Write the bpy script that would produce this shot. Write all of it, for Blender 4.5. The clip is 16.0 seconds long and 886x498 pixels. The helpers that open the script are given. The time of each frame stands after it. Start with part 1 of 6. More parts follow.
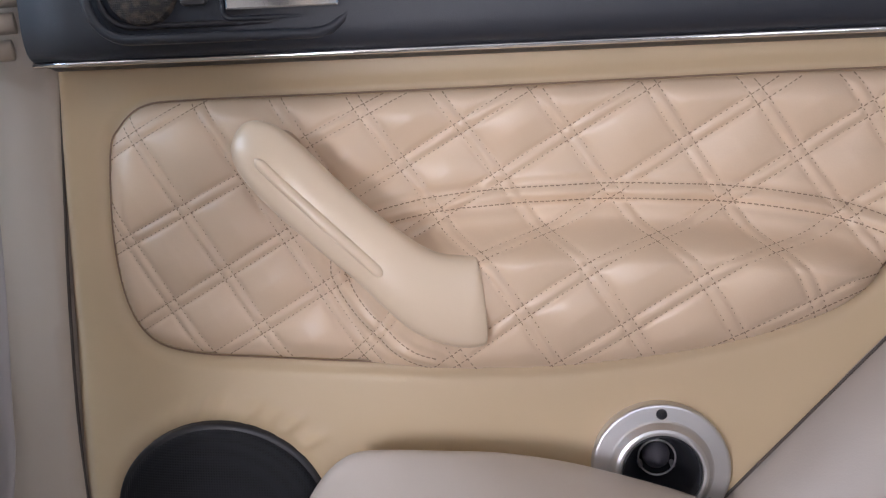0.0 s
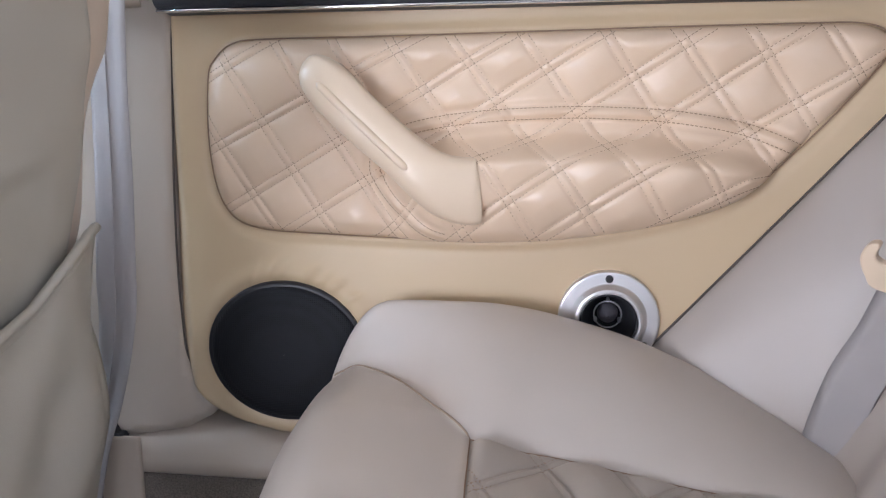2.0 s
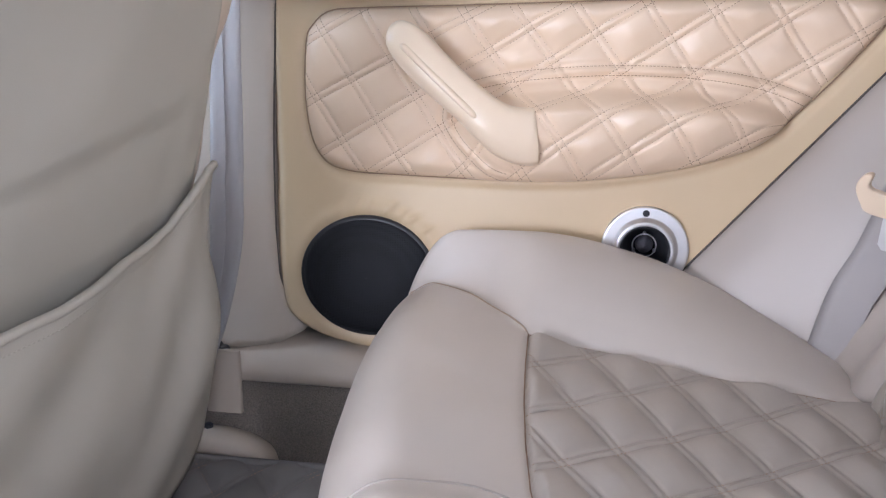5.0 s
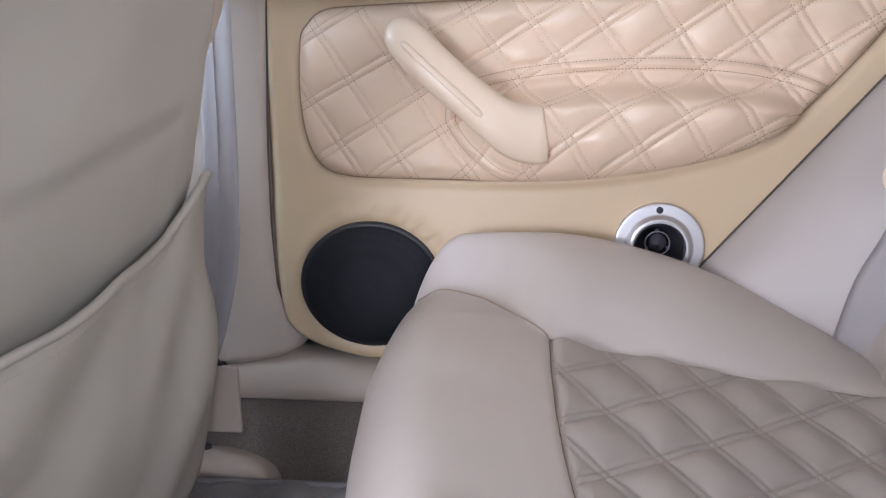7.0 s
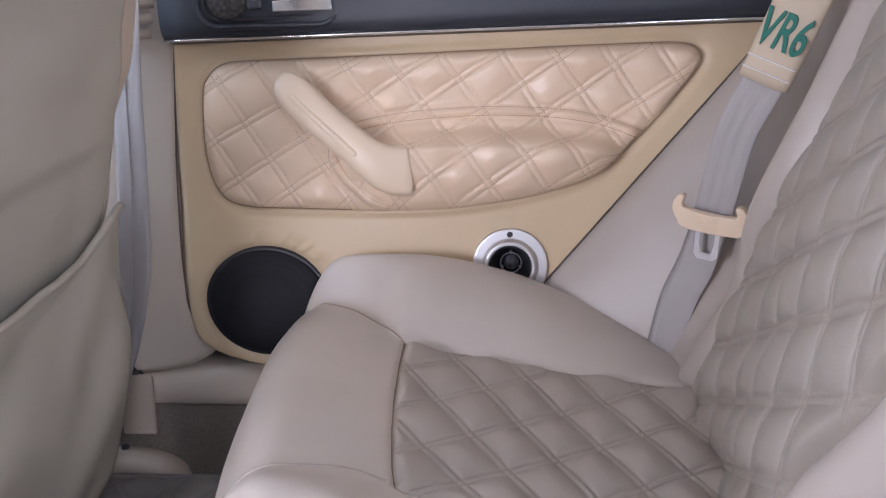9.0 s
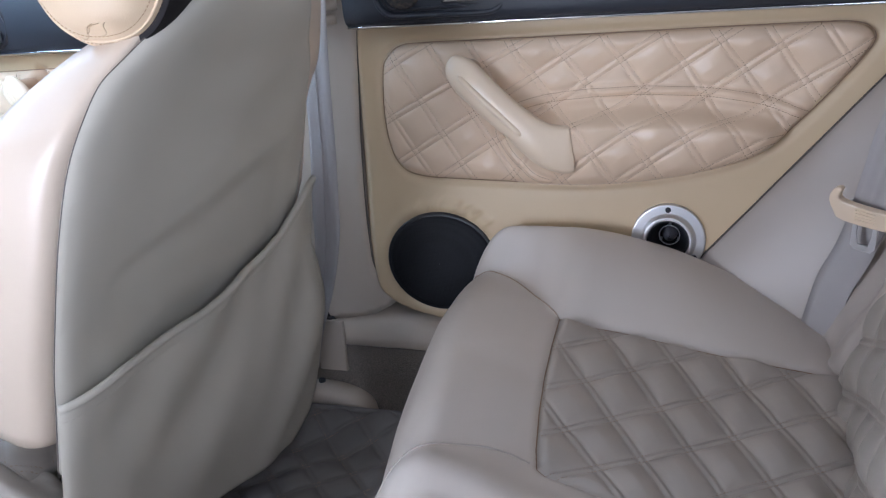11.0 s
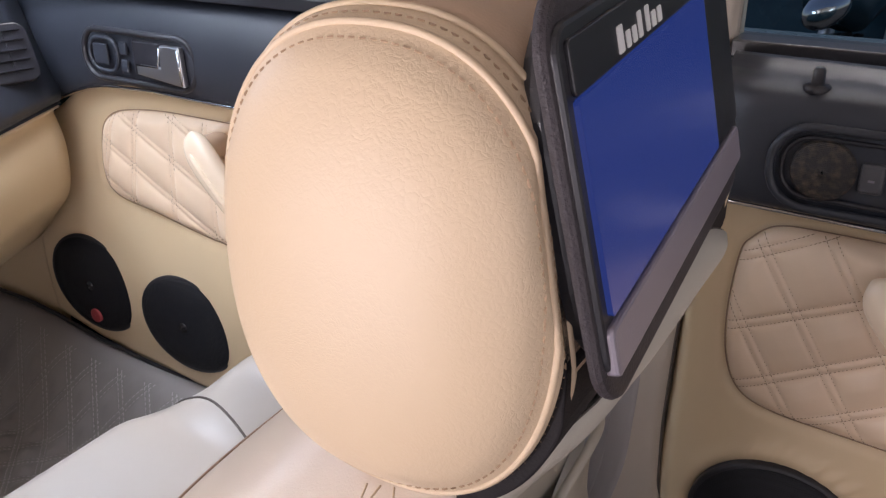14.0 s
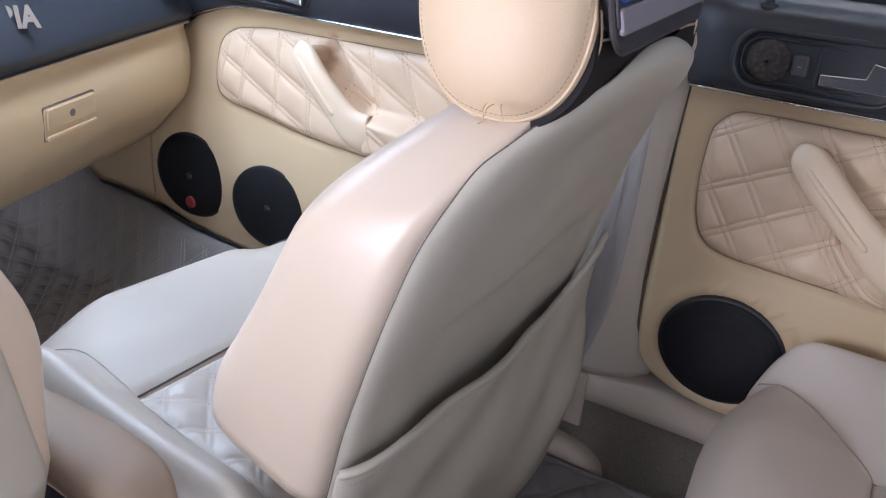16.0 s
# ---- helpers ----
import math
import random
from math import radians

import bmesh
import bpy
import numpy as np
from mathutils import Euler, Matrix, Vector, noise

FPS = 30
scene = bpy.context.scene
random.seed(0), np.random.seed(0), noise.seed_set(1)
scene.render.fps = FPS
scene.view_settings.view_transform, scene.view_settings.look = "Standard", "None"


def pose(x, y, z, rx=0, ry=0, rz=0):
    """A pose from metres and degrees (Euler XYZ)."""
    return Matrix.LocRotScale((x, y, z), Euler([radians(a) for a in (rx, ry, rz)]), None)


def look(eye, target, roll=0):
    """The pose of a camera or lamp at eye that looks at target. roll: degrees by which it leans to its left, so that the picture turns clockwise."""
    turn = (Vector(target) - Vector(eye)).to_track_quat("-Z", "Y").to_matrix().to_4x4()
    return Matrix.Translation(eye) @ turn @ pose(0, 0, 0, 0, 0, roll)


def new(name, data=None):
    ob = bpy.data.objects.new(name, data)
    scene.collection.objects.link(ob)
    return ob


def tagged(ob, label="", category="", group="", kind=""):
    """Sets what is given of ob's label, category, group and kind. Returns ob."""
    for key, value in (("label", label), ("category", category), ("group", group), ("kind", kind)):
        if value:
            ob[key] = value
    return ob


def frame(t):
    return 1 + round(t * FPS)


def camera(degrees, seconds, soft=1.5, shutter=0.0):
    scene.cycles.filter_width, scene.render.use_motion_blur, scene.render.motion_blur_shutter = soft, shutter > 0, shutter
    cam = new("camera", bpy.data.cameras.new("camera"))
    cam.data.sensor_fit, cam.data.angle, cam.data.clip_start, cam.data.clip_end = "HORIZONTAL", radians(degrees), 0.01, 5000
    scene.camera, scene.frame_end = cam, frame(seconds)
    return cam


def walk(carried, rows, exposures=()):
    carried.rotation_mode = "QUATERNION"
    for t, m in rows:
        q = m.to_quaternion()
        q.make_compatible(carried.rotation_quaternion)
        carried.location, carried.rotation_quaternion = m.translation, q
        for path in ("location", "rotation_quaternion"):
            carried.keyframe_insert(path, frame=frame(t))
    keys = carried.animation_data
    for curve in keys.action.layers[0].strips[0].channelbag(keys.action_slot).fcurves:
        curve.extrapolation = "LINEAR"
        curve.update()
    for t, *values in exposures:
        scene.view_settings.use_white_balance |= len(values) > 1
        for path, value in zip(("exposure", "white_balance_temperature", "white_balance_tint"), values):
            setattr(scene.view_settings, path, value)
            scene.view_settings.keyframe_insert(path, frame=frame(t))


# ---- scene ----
cam = camera(53.9, 16.0, soft=1.3)
PATH = [
    (0, (0.088, -0.024, 0.717), (-0.136, 1.94, 0.407), -1.8),
    (0.5, (0.087, 0.003, 0.727), (-0.095, 1.971, 0.424), -1.0),
    (1, (0.104, -0.097, 0.738), (-0.111, 1.866, 0.421), -0.6),
    (1.5, (0.134, -0.209, 0.73), (-0.146, 1.729, 0.325), -1.1),
    (2, (0.147, -0.282, 0.7), (-0.157, 1.653, 0.292), -0.6),
    (2.5, (0.152, -0.314, 0.685), (-0.184, 1.608, 0.245), -0.2),
    (3, (0.159, -0.356, 0.686), (-0.2, 1.559, 0.232), -0.2),
    (3.5, (0.166, -0.416, 0.692), (-0.209, 1.499, 0.252), 0.2),
    (4, (0.191, -0.459, 0.67), (-0.161, 1.468, 0.269), 1.3),
    (4.5, (0.199, -0.486, 0.668), (-0.171, 1.434, 0.248), 1.2),
    (5, (0.144, -0.473, 0.669), (-0.241, 1.442, 0.238), -0.2),
    (5.2, (0.112, -0.463, 0.665), (-0.267, 1.454, 0.237), -0.5),
    (7.3, (0.09, -0.44, 0.658), (-0.198, 1.496, 0.246), -2.3),
    (7.5, (0.115, -0.452, 0.668), (-0.11, 1.493, 0.259), -2.4),
    (8, (0.158, -0.491, 0.689), (-0.001, 1.465, 0.303), -2.5),
    (8.2, (0.166, -0.512, 0.688), (0.002, 1.447, 0.322), -2.2),
    (10.3, (0.328, -0.69, 0.73), (-0.168, 1.198, 0.294), -3.3),
    (10.5, (0.328, -0.683, 0.749), (-0.227, 1.181, 0.28), -3.8),
    (11, (0.297, -0.657, 0.834), (-0.359, 1.136, 0.238), -4.1),
    (11.3, (0.169, -0.643, 0.873), (-0.584, 1.09, 0.216), -4.4),
    (11.5, (0.12, -0.623, 0.88), (-0.676, 1.08, 0.198), -4.5),
    (12, (0.02, -0.46, 0.945), (-0.883, 1.164, 0.205), -5.9),
    (12.5, (-0.052, -0.341, 1.0), (-0.966, 1.276, 0.256), -2.7),
    (13, (-0.119, -0.274, 1.051), (-1.013, 1.33, 0.259), -0.2),
    (13.5, (-0.132, -0.221, 1.077), (-1.035, 1.37, 0.269), -0.1),
    (14, (-0.131, -0.187, 1.073), (-1.052, 1.391, 0.259), 0.1),
    (14.5, (-0.121, -0.203, 1.076), (-1.043, 1.385, 0.283), 1.0),
    (15, (-0.066, -0.259, 1.055), (-1.041, 1.323, 0.316), 1.4),
    (15.5, (-0.005, -0.423, 1.009), (-0.948, 1.176, 0.263), 4.5),
    (16, (0.04, -0.592, 0.969), (-0.907, 1.011, 0.239), 5.5),
]
walk(cam, [(t, look(eye, target, roll)) for t, eye, target, roll in PATH],
     [(0.0, 0.17, 6250, 17), (0.5, -0.06, 6200, 17), (1.0, 0.16, 5950, 14), (1.5, 0.36, 5900, 14), (3.5, 0.58, 5850, 15), (5.0, 0.66, 5800, 15), (7.3, 0.52, 5850, 17), (8.0, 0.44, 5950, 20), (10.5, 0.06, 5850, 20), (11.0, -0.02, 5550, 12), (11.5, -0.34, 5550, 9), (12.0, -0.32, 5900, 12), (12.5, -0.60, 6450, 20), (13.0, -0.39, 6600, 22), (14.0, -0.34, 6750, 23), (15.0, -0.42, 6450, 21), (16.0, -0.18, 5980, 18)])

# ---- light ----
world = bpy.data.worlds.new("sky")
world.use_nodes = True
scene.world = world
wn = world.node_tree.nodes
sky = wn.new("ShaderNodeTexSky")
sky.sky_type, sky.sun_disc = "NISHITA", False
sky.sun_elevation, sky.sun_rotation = radians(68), radians(0)
world.node_tree.links.new(sky.outputs["Color"], wn["Background"].inputs["Color"])
wn["Background"].inputs["Strength"].default_value = 0.06


# Added high, soft lamp that brightens the shaded things outside the windows.
outside_fill_data = bpy.data.lights.new("outside_fill", "SUN")
outside_fill_data.energy, outside_fill_data.angle, outside_fill_data.color = 1.3, radians(14), (1.0, 0.97, 0.93)
outside_fill = new("outside_fill", outside_fill_data)
outside_fill.matrix_world = look((0, 2.0, 5.0), (0, 0, 0))


def area_lamp(name, eye, target, sx, sy, power, colour):
    data = bpy.data.lights.new(name, "AREA")
    data.shape, data.size, data.size_y, data.energy, data.color = "RECTANGLE", sx, sy, power, colour
    ob = new(name, data)
    ob.matrix_world = look(eye, target)
    return ob


area_lamp("daylight_rear_opening", (0.66, -1.15, 0.70), (0.10, 0.6, 0.58), 0.7, 0.6, 8.4, (0.96, 0.97, 1.05))
area_lamp("daylight_front_opening", (-0.98, -1.12, 0.53), (-0.72, 0.5, 0.50), 0.7, 0.54, 59.0, (0.97, 0.96, 1.0))
area_lamp("daylight_rear_window", (1.10, 0.0, 1.08), (-0.35, 0.10, 0.62), 1.0, 0.36, 3.8, (0.97, 0.98, 1.0))
area_lamp("daylight_windscreen", (-1.45, 0.1, 1.22), (-1.52, 0.12, 0.3), 1.2, 0.5, 18.5, (0.76, 0.87, 1.0))


# ---- materials ----
def principled(name, colour, rough, metal=0.0, spec=0.5):
    m = bpy.data.materials.new(name)
    m.use_nodes = True
    b = m.node_tree.nodes["Principled BSDF"]
    b.inputs["Base Color"].default_value = (*colour, 1)
    b.inputs["Roughness"].default_value = rough
    b.inputs["Metallic"].default_value = metal
    b.inputs["Specular IOR Level"].default_value = spec
    return m, m.node_tree.nodes, m.node_tree.links, b


def surfaced(name, colour, rough, metal=0.0, spec=0.5, grain=900.0, relief=0.15, blotch=5.0, vary=0.12, kind="noise", height=0.001, wrinkle=0.0, wscale=60.0):
    """A surface with fine grain in relief and slow changes of tone and gloss."""
    m, n, l, b = principled(name, colour, rough, metal, spec)
    co = n.new("ShaderNodeTexCoord")
    slow = n.new("ShaderNodeTexNoise")
    slow.inputs["Scale"].default_value, slow.inputs["Detail"].default_value = blotch, 5
    l.new(co.outputs["Object"], slow.inputs["Vector"])
    mix = n.new("ShaderNodeMixRGB")
    mix.blend_type = "MIX"
    mix.inputs[1].default_value = (*[c * (1 - vary) for c in colour], 1)
    mix.inputs[2].default_value = (*[min(1, c * (1 + vary * 0.8)) for c in colour], 1)
    l.new(slow.outputs["Fac"], mix.inputs[0])
    l.new(mix.outputs[0], b.inputs["Base Color"])
    ramp = n.new("ShaderNodeMapRange")
    ramp.inputs["To Min"].default_value, ramp.inputs["To Max"].default_value = rough - 0.08, min(1, rough + 0.1)
    l.new(slow.outputs["Fac"], ramp.inputs["Value"])
    l.new(ramp.outputs[0], b.inputs["Roughness"])
    if kind == "voronoi":
        fine = n.new("ShaderNodeTexVoronoi")
        fine.feature = "SMOOTH_F1"
        out = fine.outputs["Distance"]
    else:
        fine = n.new("ShaderNodeTexNoise")
        fine.inputs["Detail"].default_value = 3
        out = fine.outputs["Fac"]
    fine.inputs["Scale"].default_value = grain
    l.new(co.outputs["Object"], fine.inputs["Vector"])
    if wrinkle:
        fold = n.new("ShaderNodeTexVoronoi")
        fold.feature = "DISTANCE_TO_EDGE"
        fold.inputs["Scale"].default_value = wscale
        warp = n.new("ShaderNodeTexNoise")
        warp.inputs["Scale"].default_value, warp.inputs["Detail"].default_value = wscale * 0.4, 6
        push = n.new("ShaderNodeMixRGB")
        push.blend_type, push.inputs[0].default_value = "ADD", 0.05
        l.new(co.outputs["Object"], warp.inputs["Vector"])
        l.new(co.outputs["Object"], push.inputs[1])
        l.new(warp.outputs["Color"], push.inputs[2])
        l.new(push.outputs[0], fold.inputs["Vector"])
        cut = n.new("ShaderNodeMapRange")
        cut.inputs["From Max"].default_value = 0.22
        l.new(fold.outputs["Distance"], cut.inputs["Value"])
        fade = n.new("ShaderNodeMath")
        fade.operation = "MULTIPLY"
        l.new(cut.outputs[0], fade.inputs[0])
        l.new(slow.outputs["Fac"], fade.inputs[1])
        total = n.new("ShaderNodeMath")
        total.operation, total.inputs[1].default_value = "MULTIPLY_ADD", wrinkle
        l.new(fade.outputs[0], total.inputs[0])
        l.new(out, total.inputs[2])
        out = total.outputs[0]
    bump = n.new("ShaderNodeBump")
    bump.inputs["Strength"].default_value, bump.inputs["Distance"].default_value = relief, height
    l.new(out, bump.inputs["Height"])
    l.new(bump.outputs[0], b.inputs["Normal"])
    return m


VINYL = surfaced("tan_vinyl", (0.61, 0.47, 0.295), 0.42, grain=1100, relief=0.12, blotch=4, vary=0.10)
QUILT = surfaced("cream_leather_quilt", (0.72, 0.55, 0.39), 0.34, grain=700, relief=0.12, blotch=9, vary=0.08)
SEAT = surfaced("beige_seat_leather", (0.42, 0.385, 0.34), 0.33, grain=750, relief=0.16, blotch=6, vary=0.08, wrinkle=0.5, wscale=240)
CREAM = surfaced("cream_headrest_leather", (0.600, 0.462, 0.312), 0.45, grain=520, relief=0.13, blotch=7, vary=0.06, wrinkle=1.9, wscale=160)
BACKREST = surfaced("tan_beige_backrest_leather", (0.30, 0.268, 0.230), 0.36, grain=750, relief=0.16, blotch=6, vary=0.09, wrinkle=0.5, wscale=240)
CUSHION = surfaced("beige_cushion_leather", (0.430, 0.388, 0.343), 0.33, grain=750, relief=0.16, blotch=6, vary=0.08, wrinkle=0.5, wscale=240)
# Cushion leather made lighter: the light on the bench's top is in the colour.
BENCH = surfaced("toplit_bench_leather", (0.585, 0.53, 0.478), 0.31, grain=750, relief=0.16, blotch=6, vary=0.07, wrinkle=0.5, wscale=240)
FRONTSEAT = surfaced("tan_front_seat_leather", (0.58, 0.482, 0.385), 0.34, grain=750, relief=0.14, blotch=6, vary=0.08, wrinkle=0.5, wscale=220)
BAND = surfaced("brown_headrest_band_leather", (0.47, 0.33, 0.225), 0.42, grain=420, relief=0.3, blotch=7, vary=0.08)
ARMREST = surfaced("brown_armrest_leather", (0.24, 0.175, 0.125), 0.6, grain=700, relief=0.2, blotch=6, vary=0.12)
BUTTON = surfaced("dark_grey_button", (0.06, 0.06, 0.065), 0.4, grain=1400, relief=0.15, vary=0.1)
SILVER = surfaced("satin_silver_plastic", (0.23, 0.205, 0.24), 0.34, grain=1400, relief=0.15, vary=0.06)
POCKET = surfaced("grey_beige_leather", (0.468, 0.438, 0.372), 0.46, grain=750, relief=0.16, blotch=5, vary=0.10)
GRIP = surfaced("satin_cream_plastic", (0.74, 0.595, 0.435), 0.27, grain=900, relief=0.03, blotch=2, vary=0.03)
TRIM = surfaced("beige_trim_plastic", (0.50, 0.432, 0.355), 0.45, grain=1500, relief=0.2, blotch=6, vary=0.10)
DARK = surfaced("dark_dash_plastic", (0.023, 0.027, 0.036), 0.40, grain=1300, relief=0.3, blotch=7, vary=0.2)
BLACK = surfaced("black_plastic", (0.018, 0.018, 0.022), 0.35, grain=1500, relief=0.1, vary=0.1)
GREYFRAME = surfaced("grey_monitor_plastic", (0.16, 0.15, 0.17), 0.36, grain=1400, relief=0.25, vary=0.08)
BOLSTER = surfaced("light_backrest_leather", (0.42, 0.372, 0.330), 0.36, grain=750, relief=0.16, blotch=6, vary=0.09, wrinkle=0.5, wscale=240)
SURROUND = surfaced("dark_textured_plastic", (0.040, 0.034, 0.038), 0.5, spec=0.3, grain=700, relief=0.7, vary=0.1)
STEEL = surfaced("satin_steel", (0.52, 0.52, 0.53), 0.3, 1.0, grain=900, relief=0.05, vary=0.08)
CHROME = surfaced("chrome", (0.80, 0.80, 0.82), 0.12, 1.0, grain=400, relief=0.02, vary=0.05)
ALU = surfaced("brushed_aluminium", (0.74, 0.74, 0.75), 0.42, 1.0, grain=900, relief=0.05, vary=0.05)
SEAM = surfaced("dark_seam", (0.10, 0.085, 0.075), 0.8, grain=2500, relief=0.3, vary=0.1)
HRTHREAD = surfaced("tan_headrest_thread", (0.36, 0.24, 0.15), 0.8, grain=2500, relief=0.3, vary=0.1)
THREAD = surfaced("brown_thread", (0.30, 0.20, 0.135), 0.8, grain=2500, relief=0.3, vary=0.1)
TANTHREAD = surfaced("tan_thread", (0.36, 0.28, 0.21), 0.8, grain=2500, relief=0.3, vary=0.1)
WEB = surfaced("grey_belt_webbing", (0.385, 0.36, 0.35), 0.62, grain=1800, relief=0.4, blotch=20, vary=0.08)
CARPET = surfaced("brown_carpet", (0.245, 0.212, 0.18), 0.95, grain=500, relief=1.0, blotch=420, vary=0.75, height=0.004)
MAT = surfaced("dark_quilted_mat", (0.195, 0.185, 0.182), 0.58, grain=700, relief=0.15, blotch=6, vary=0.2)
# Front mat's colour is raised to replace light missing in its footwell.
FRONTMAT = surfaced("lightened_quilted_mat", (0.26, 0.242, 0.232), 0.55, grain=700, relief=0.15, blotch=6, vary=0.15)
HOUSING = surfaced("matt_black_housing", (0.016, 0.014, 0.015), 0.65, spec=0.15, grain=700, relief=0.4, vary=0.1)
BADGERED = surfaced("dull_red_badge", (0.30, 0.035, 0.04), 0.5, grain=900, relief=0.05, vary=0.15)
REDP = surfaced("red_plastic", (0.55, 0.04, 0.03), 0.35, grain=900, relief=0.03, vary=0.1)
GREENP = surfaced("green_embroidery", (0.02, 0.16, 0.12), 0.7, grain=2000, relief=0.4, vary=0.1)
WHITEP = surfaced("white_print", (0.75, 0.75, 0.75), 0.5, grain=900, relief=0.02, vary=0.03)
HEADLINER = surfaced("light_headliner_cloth", (0.62, 0.59, 0.54), 0.9, grain=900, relief=0.4, vary=0.05)
GROUND = surfaced("asphalt", (0.06, 0.06, 0.06), 0.9, grain=90, relief=0.5, blotch=1.5, vary=0.3, height=0.01)
BLUEPAINT = surfaced("dark_blue_paint", (0.03, 0.075, 0.10), 0.25, grain=50, relief=0.0, vary=0.1)
RUBBER = surfaced("tyre_rubber", (0.012, 0.012, 0.013), 0.8, grain=300, relief=0.4, vary=0.2)


def grille_material():
    """Black steel with rows of small round holes, their shade put into the colour."""
    m, n, l, b = principled("perforated_black_grille", (0.018, 0.019, 0.023), 0.55, 0.0, 0.25)
    co = n.new("ShaderNodeTexCoord")
    vor = n.new("ShaderNodeTexVoronoi")
    vor.inputs["Scale"].default_value, vor.inputs["Randomness"].default_value = 420, 0.0
    l.new(co.outputs["Object"], vor.inputs["Vector"])
    hole = n.new("ShaderNodeMapRange")
    hole.inputs["From Min"].default_value, hole.inputs["From Max"].default_value = 0.26, 0.34
    l.new(vor.outputs["Distance"], hole.inputs["Value"])
    tone = n.new("ShaderNodeMixRGB")
    tone.inputs[1].default_value, tone.inputs[2].default_value = (0.004, 0.004, 0.005, 1), (0.010, 0.011, 0.014, 1)
    l.new(hole.outputs[0], tone.inputs[0])
    l.new(tone.outputs[0], b.inputs["Base Color"])
    bump = n.new("ShaderNodeBump")
    bump.inputs["Strength"].default_value, bump.inputs["Distance"].default_value = 0.6, 0.0012
    l.new(vor.outputs["Distance"], bump.inputs["Height"])
    l.new(bump.outputs[0], b.inputs["Normal"])
    return m


GRILLE = grille_material()


def glass_material():
    m, n, l, b = principled("window_glass", (0.75, 0.85, 0.88), 0.0)
    b.inputs["Transmission Weight"].default_value = 1.0
    b.inputs["IOR"].default_value = 1.05
    return m


GLASS = glass_material()


def screen_material():
    m, n, l, b = principled("blue_screen", (0.01, 0.01, 0.03), 0.2)
    b.inputs["Emission Color"].default_value = (0.020, 0.050, 0.26, 1)
    b.inputs["Emission Strength"].default_value = 0.75
    return m


SCREEN = screen_material()


# ---- shapes ----
def made(name, verts, faces, material, parent=None, label="", smooth=True):
    me = bpy.data.meshes.new(name)
    me.from_pydata([tuple(map(float, v)) for v in verts], [], [tuple(map(int, f)) for f in faces])
    me.validate()
    if smooth:
        me.polygons.foreach_set("use_smooth", [True] * len(me.polygons))
    me.materials.append(material)
    ob = new(name, me)
    if parent:
        ob.parent = parent
    if label:
        tagged(ob, label=label)
    return ob


def part(name, bm, material, parent=None, label="", smooth=True):
    me = bpy.data.meshes.new(name)
    bm.to_mesh(me)
    bm.free()
    if smooth:
        me.polygons.foreach_set("use_smooth", [True] * len(me.polygons))
    me.materials.append(material)
    ob = new(name, me)
    if parent:
        ob.parent = parent
    if label:
        tagged(ob, label=label)
    return ob


def thing(name, label, category, group="", kind=""):
    return tagged(new(name), label, category, group, kind)


def spline(points, n, closed=False):
    """n points on a Catmull-Rom curve through the given ones, of any dimension."""
    p = np.array(points, float)
    k = len(p)
    spans = k if closed else k - 1
    out = []
    for t in np.linspace(0, spans, n, endpoint=not closed):
        i = min(int(t), spans - 1)
        f = t - i
        if closed:
            a, b, c, d = p[(i - 1) % k], p[i % k], p[(i + 1) % k], p[(i + 2) % k]
        else:
            a, b, c, d = p[max(i - 1, 0)], p[i], p[i + 1], p[min(i + 2, k - 1)]
        out.append(0.5 * (2 * b + (c - a) * f + (2 * a - 5 * b + 4 * c - d) * f * f + (3 * b - a - 3 * c + d) * f ** 3))
    return np.array(out)


def curve_at(x, xs, ys):
    """A smooth curve through knots, read at x."""
    xs, ys, x = np.array(xs, float), np.array(ys, float), np.asarray(x, float)
    s = np.diff(ys) / np.diff(xs)
    m = np.concatenate([s[:1], np.where(s[:-1] * s[1:] > 0, 2 * s[:-1] * s[1:] / np.where(s[:-1] + s[1:] == 0, 1, s[:-1] + s[1:]), 0), s[-1:]])
    i = np.clip(np.searchsorted(xs, x) - 1, 0, len(xs) - 2)
    h = xs[i + 1] - xs[i]
    t = np.clip((x - xs[i]) / h, 0, 1)
    return ys[i] * (1 + 2 * t) * (1 - t) ** 2 + h * m[i] * t * (1 - t) ** 2 + ys[i + 1] * t * t * (3 - 2 * t) + h * m[i + 1] * t * t * (t - 1)


def step(x, lo, hi):
    t = np.clip((x - lo) / (hi - lo), 0, 1)
    return t * t * (3 - 2 * t)


def inside_distance(poly, u, v):
    """Signed distance to a closed outline, positive inside."""
    p = np.stack([u, v], -1).reshape(-1, 2)
    best, wind = np.full(len(p), 1e9), np.zeros(len(p), bool)
    for a, b in zip(poly, np.roll(poly, -1, 0)):
        ab = b - a
        t = np.clip(((p - a) @ ab) / (ab @ ab + 1e-12), 0, 1)
        best = np.minimum(best, ((p - a - t[:, None] * ab) ** 2).sum(1))
        cross = ((a[1] > p[:, 1]) != (b[1] > p[:, 1]))
        with np.errstate(divide="ignore", invalid="ignore"):
            wind ^= cross & (p[:, 0] < ab[0] * (p[:, 1] - a[1]) / (ab[1] if abs(ab[1]) > 1e-12 else 1e-12) + a[0])
    return (np.sqrt(best) * np.where(wind, 1, -1)).reshape(np.shape(u))


def nearest_on(poly, u, v):
    p = np.stack([u, v], -1)
    best, at = np.full(len(p), 1e9), p.copy()
    for a, b in zip(poly, np.roll(poly, -1, 0)):
        ab = b - a
        t = np.clip(((p - a) @ ab) / (ab @ ab + 1e-12), 0, 1)
        q = a + t[:, None] * ab
        d = ((p - q) ** 2).sum(1)
        near = d < best
        best[near], at[near] = d[near], q[near]
    return at[:, 0], at[:, 1]


